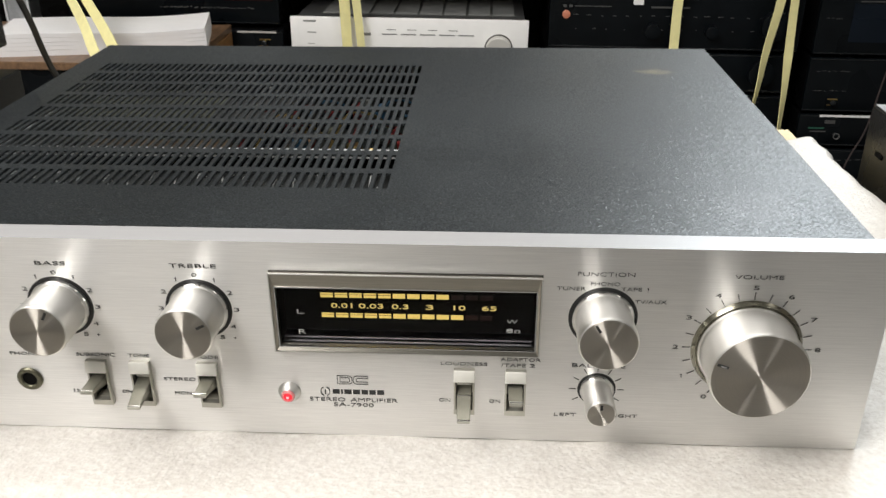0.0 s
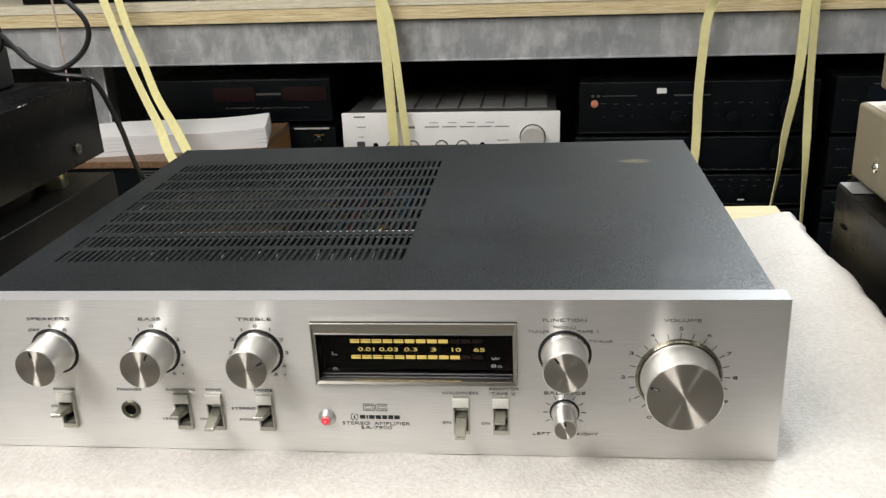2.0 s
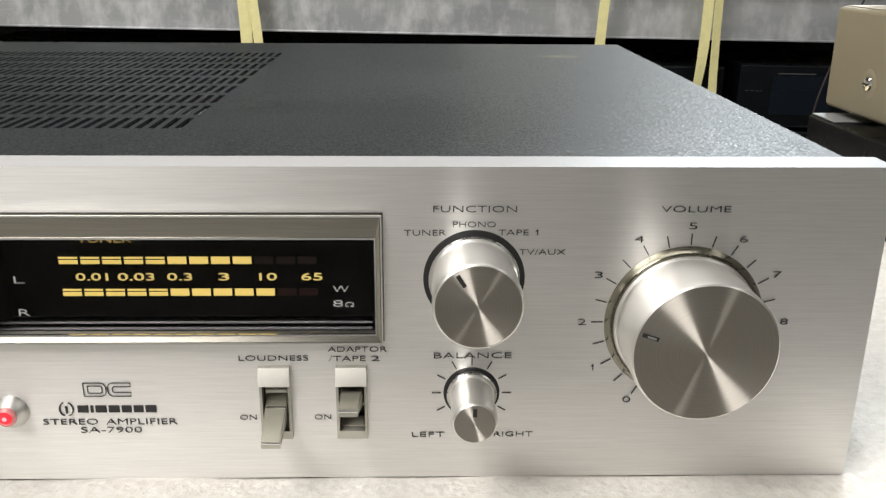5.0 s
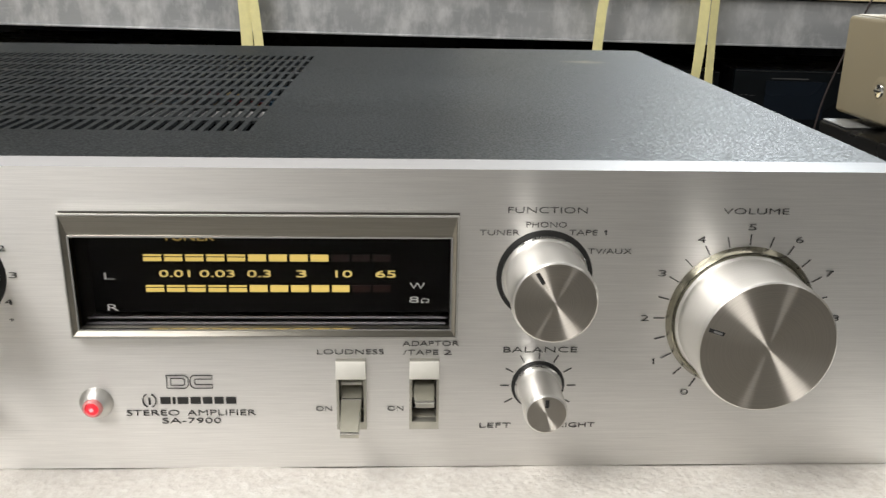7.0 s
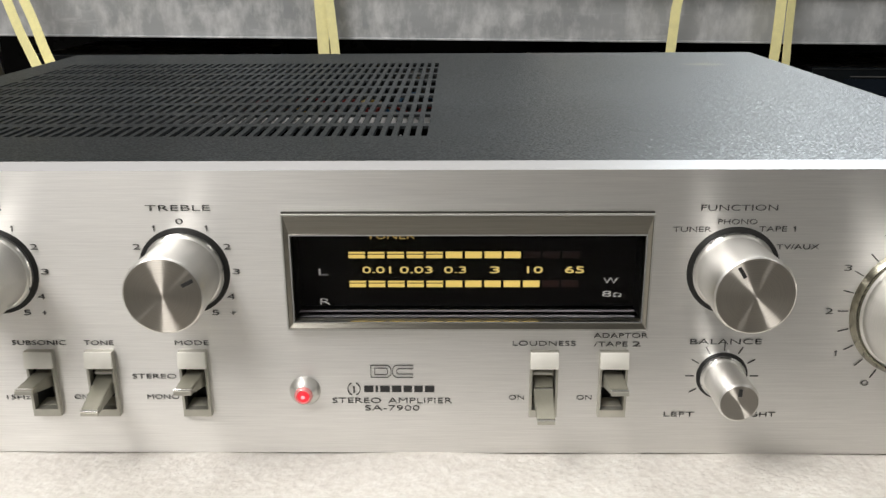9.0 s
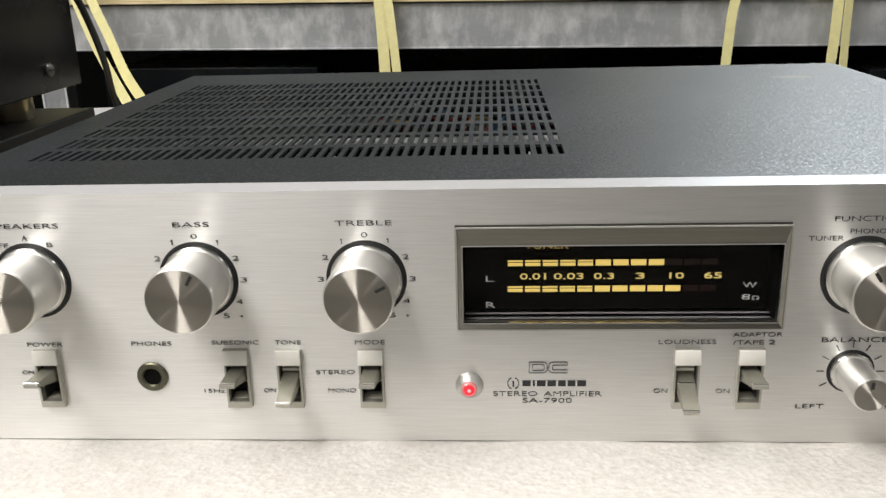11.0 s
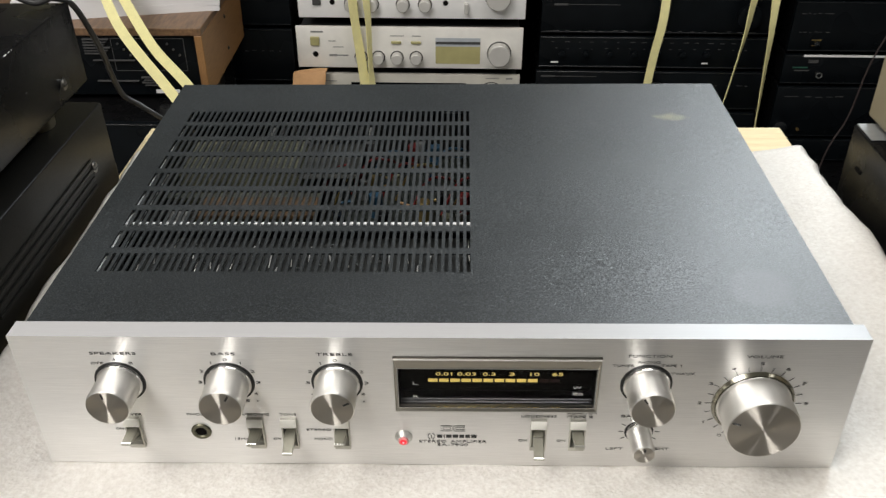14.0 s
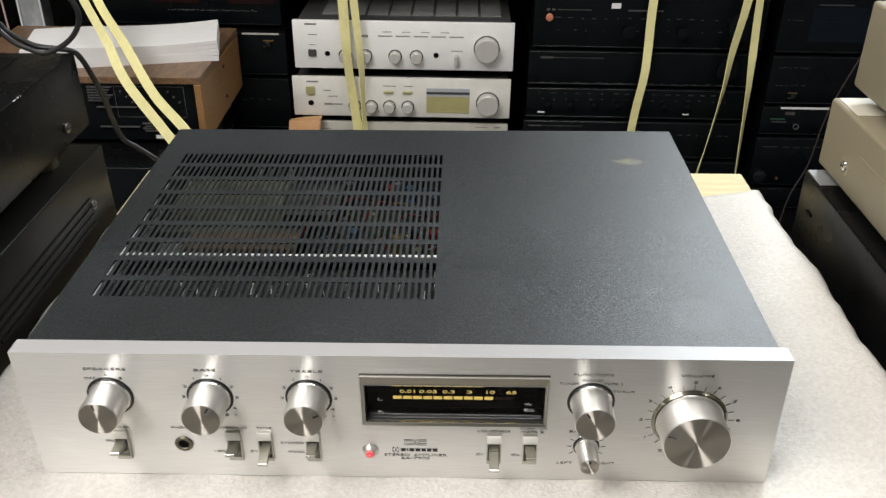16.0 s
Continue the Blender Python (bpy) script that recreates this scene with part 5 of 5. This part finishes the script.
for s in (-1, 1):
    part("side_board", box(*sorted((s * 0.193, s * 0.205)), 0.0, 0.280, 0.004, 0.1039, 0.001, 1), VENEER, receiver, "walnut veneer side")
part("rear_panel", box(-0.192, 0.1925, 0.006, 0.009, 0.006, 0.103), UNIT_BLACK, receiver, "black rear panel")
part("base", box(-0.192, 0.1925, 0.010, 0.276, 0.004, 0.008), VOID, receiver)
for k in range(4):
    part("foot", box((-0.17, 0.15)[k % 2], (-0.15, 0.17)[k % 2], (0.03, 0.25)[k // 2], (0.05, 0.27)[k // 2], 0, 0.0045), BLACK, receiver)
bars(receiver, [(0.020, 0.060 - 0.004 * (k % 3), 0.098 - 0.0045 * k, 0.0014) for k in range(6)] + [(0.100 + 0.004 * (k % 2), 0.136, 0.036 - 0.0042 * k, 0.0012) for k in range(4)] + [(0.030, 0.095, 0.064, 0.0006), (0.030, 0.095, 0.030, 0.0006)], FAINT, 0.0055)
part("label_plate", box(0.118, 0.156, 0.0052, 0.0059, 0.0085, 0.0145), WHITE, receiver, "pale rear label")
for x, z in ((0.139, 0.071), (0.143, 0.054)):
    part("terminal", box(x - 0.006, x + 0.006, 0.001, 0.006, z - 0.003, z + 0.003, 0.001, 1), RED, receiver, "red speaker terminal")
for k in range(12):
    part("socket", lathe([(0.0016, 0.0), (0.0016, -0.003), (0.0008, -0.003)], 10), FAINT, receiver, "small rear socket", at=(0.072 + 0.0085 * k, 0.006, 0.090 - 0.009 * (k % 3)))
for z in (0.046, 0.098):
    part("panel_line", box(0.062, 0.174, 0.0054, 0.0059, z - 0.0004, z + 0.0004), FAINT, receiver)
for x in (0.062, 0.174):
    part("panel_line", box(x - 0.0004, x + 0.0004, 0.0054, 0.0059, 0.046, 0.098), FAINT, receiver)
for z in (0.030, 0.085):
    screw(receiver, (0.2052, 0.15, z), "+x", 0.0035, BLACK)

papers = thing("paper_stack", Matrix.Translation((-0.377, 1.037, -0.0835)) @ Matrix.Rotation(radians(13.3), 4, "Z") @ Matrix.Rotation(0.0145, 4, "Y"), "thick stack of white papers lying askew on the receiver", "papers")
rnd = random.Random(8)
zz = 0.0
for k, t in enumerate((0.0085, 0.0060, 0.0052, 0.0066, 0.0060)):
    sheet = box(-0.310 + 0.006 * rnd.random(), -0.0012 * rnd.random(), 0.0008 * rnd.random(), 0.128, zz, zz + t)
    bmesh.ops.subdivide_edges(sheet, edges=[e for e in sheet.edges if abs(e.verts[0].co.x - e.verts[1].co.x) > 0.1], cuts=10)
    for v in sheet.verts:
        v.co.z += zz / 0.026 * (0.0016 * math.sin(21 * v.co.x + 0.6) + 0.25 * max(0, v.co.x + 0.09) ** 2)
    part("sheaf", sheet, PAPER, papers)
    zz += t


tagged(new("pale_cord", finish("pale_cord", sweep([(-0.815, 1.205, 0.50), (-0.8135, 1.205, 0.20), (-0.8135, 1.205, 0.10), (-0.813, 1.205, 0.0), (-0.812, 1.205, -0.452)], round_section(0.0017, 6), 4), plain("pale_pink_cord", (0.55, 0.42, 0.38), 0.6, 0.0, 0.2, 200))), "thin pale cord hanging in front of the rack", "cord")


# ---- webbing straps from the rack to the back of the bench board ----
def strap(points, label, width=0.0135, turned=()):
    """Flat webbing along a line; turned: (height, share of the width that faces the front) where it twists."""
    bm, rings, side = bmesh.new(), [], None
    line = glide(points, 8)
    heights = [h for h, _ in turned]
    for i, q in enumerate(line):
        d = (line[min(i + 1, len(line) - 1)] - line[max(i - 1, 0)]).normalized()
        side = d.cross(Vector((0, -1, 0))).normalized()
        over = side.cross(d)
        face = float(np.interp(-q.z, [-h for h in heights], [w for _, w in turned])) if turned else 1.0
        a = math.acos(max(-1, min(1, face)))
        across, through_ = side * math.cos(a) + over * math.sin(a), over * math.cos(a) - side * math.sin(a)
        rings.append([bm.verts.new(q + across * (u * width / 2) + through_ * (w * 0.0007)) for u, w in ((-1, -1), (0, -1.25), (1, -1), (1, 1), (0, 1.25), (-1, 1))])
    for a, b in zip(rings, rings[1:]):
        for k in range(6):
            bm.faces.new((a[k], a[(k + 1) % 6], b[(k + 1) % 6], b[k]))
    bm.faces.new(rings[0][::-1])
    bm.faces.new(rings[-1])
    ob = new("webbing_strap", finish("webbing_strap", bm, STRAP))
    return tagged(ob, label, "strap", "webbing straps")


STRAP_LABEL = "cream webbing strap hanging from the rack to the bench"
strap([(-0.735, 1.235, 0.262), (-0.722, 1.212, 0.193), (-0.671, 1.15, 0.108), (-0.622, 1.08, 0.057), (-0.567, 1.0, 0.017), (-0.519, 0.935, -0.021), (-0.481, 0.890, -0.073), (-0.400, 0.851, -0.176), (-0.37, 0.825, -0.26), (-0.34, 0.835, -0.452)], STRAP_LABEL, 0.0165)
strap([(-0.704, 1.235, 0.262), (-0.691, 1.212, 0.192), (-0.649, 1.15, 0.122), (-0.598, 1.08, 0.067), (-0.545, 1.0, 0.017), (-0.492, 0.935, -0.025), (-0.443, 0.891, -0.091), (-0.384, 0.861, -0.155), (-0.35, 0.84, -0.26), (-0.33, 0.845, -0.452)], STRAP_LABEL, 0.0165)
strap([(-0.201, 1.225, 0.25), (-0.199, 1.222, 0.187), (-0.1955, 1.215, 0.149), (-0.193, 1.212, 0.106), (-0.190, 1.212, 0.036), (-0.188, 1.212, -0.053), (-0.186, 1.205, -0.108), (-0.1835, 1.205, -0.161), (-0.176, 1.205, -0.240), (-0.1706, 1.205, -0.310), (-0.163, 1.20, -0.450)], STRAP_LABEL, 0.0185, ((0.0, 1.0), (-0.108, 0.78), (-0.161, 0.68), (-0.24, 0.82), (-0.31, 0.95)))
strap([(-0.199, 1.220, 0.25), (-0.197, 1.217, 0.187), (-0.1915, 1.210, 0.149), (-0.179, 1.207, 0.106), (-0.172, 1.207, 0.035), (-0.166, 1.207, -0.053), (-0.1617, 1.203, -0.108), (-0.1593, 1.203, -0.161), (-0.1597, 1.203, -0.240), (-0.1573, 1.203, -0.310), (-0.150, 1.20, -0.450)], STRAP_LABEL, 0.0145, ((0.0, 1.0), (-0.108, 0.79), (-0.161, 0.58), (-0.24, 0.42), (-0.31, 0.92)))
strap([(0.475, 1.250, 0.145), (0.453, 1.232, 0.1385), (0.418, 1.220, 0.131), (0.393, 1.214, 0.116), (0.381, 1.212, 0.081), (0.377, 1.212, 0.029), (0.3735, 1.212, -0.046), (0.374, 1.212, -0.115), (0.371, 1.205, -0.167), (0.362, 1.205, -0.233), (0.3545, 1.205, -0.315), (0.343, 1.20, -0.450)], STRAP_LABEL, 0.0158, ((0.14, 0.7), (0.10, 1.0), (-0.12, 1.0), (-0.31, 0.97)))
strap([(0.525, 1.235, 0.26), (0.530, 1.225, 0.179), (0.545, 1.214, 0.140), (0.546, 1.212, 0.079), (0.543, 1.212, -0.025), (0.530, 1.210, -0.118), (0.524, 1.205, -0.180), (0.5170, 1.205, -0.236), (0.508, 1.205, -0.300), (0.4968, 1.205, -0.367), (0.486, 1.20, -0.450)], STRAP_LABEL, 0.0165, ((0.0, 1.0), (-0.12, 0.88), (-0.23, 0.46), (-0.30, 0.40), (-0.367, 0.18), (-0.45, 0.5)))
strap([(0.560, 1.235, 0.26), (0.561, 1.222, 0.179), (0.562, 1.212, 0.119), (0.563, 1.212, 0.038), (0.565, 1.212, -0.047), (0.568, 1.210, -0.130), (0.5695, 1.205, -0.190), (0.571, 1.205, -0.254), (0.5725, 1.205, -0.316), (0.574, 1.205, -0.374), (0.576, 1.20, -0.450)], STRAP_LABEL, 0.0148, ((0.0, 0.95), (-0.13, 1.0), (-0.254, 0.6), (-0.374, 0.4), (-0.45, 0.7)))
tie = new("cable_tie", finish("cable_tie", sweep([(-0.209, 1.224, 0.152), (-0.196, 1.206, 0.149), (-0.183, 1.222, 0.1535)], round_section(0.0016, 6), 5), BLACK))
tagged(tie, "black tie round the webbing strap", "cable tie")
tie = new("cable_tie", finish("cable_tie", sweep([(0.436, 1.245, 0.1415), (0.440, 1.215, 0.137), (0.448, 1.236, 0.150)], round_section(0.0014, 6), 5), BLACK))
tagged(tie, "black tie round the webbing strap", "cable tie")
CORD = [(0.50, 0.50, 0.30), (0.46, 0.50, 0.160), (0.443, 0.50, 0.112), (0.418, 0.50, 0.039), (0.409, 0.50, -0.023), (0.392, 0.50, -0.09), (0.385, 0.50, -0.30), (0.380, 0.50, -0.928)]
cord = new("thin_cord", finish("thin_cord", sweep(CORD, round_section(0.0008, 6), 6), plain("maroon_cord", (0.020, 0.011, 0.011), 0.6, 0, 0.2, 200)))
tagged(cord, "thin dark maroon cord sloping behind the beige units", "cord")


# ---- room shell ----
structure("floor", box(-3.0, 3.0, -2.6, 5.2, -1.0, -0.93), CONCRETE, "grey concrete floor")
structure("ceiling", box(-3.0, 3.0, -2.6, 5.2, 1.80, 1.88), CEILING_WHITE, "white painted ceiling")
structure("wall_north", box(-3.0, 3.0, 5.2, 5.3, -0.93, 1.80), CONCRETE, "unseen grey wall")
structure("wall_south", box(-3.0, 3.0, -2.7, -2.6, -0.93, 1.80), PLASTER, "pale plaster wall")
structure("wall_west", box(-3.1, -3.0, -2.6, 5.2, -0.93, 1.80), PLASTER, "pale plaster wall")
# unseen wall, kept dark so the panel's right end reflects less light
structure("wall_east", box(3.0, 3.1, -2.6, 5.2, -0.93, 1.80), CONCRETE, "unseen grey wall")
# added black sheet: gives the gaps between stacked units their shade
structure("rack_shade", box(-1.5, 1.5, 1.78, 1.80, -0.90, 0.10), SMOOTH_BLACK, "added black sheet standing in for the shade behind the rack")
for x, y, z, sx, sy, watts in LAMPS:
    fix = thing("ceiling_light", pose(x, y, z + 0.004), "white fluorescent ceiling fixture", "ceiling light", "ceiling lights")
    part("housing", box(-sx / 2 - 0.02, sx / 2 + 0.02, -sy / 2 - 0.02, sy / 2 + 0.02, 0.0, 0.05, 0.004, 2), CEILING_WHITE, fix)
    part("stem", box(-0.02, 0.02, -0.02, 0.02, 0.05, 0.0965), CEILING_WHITE, fix)
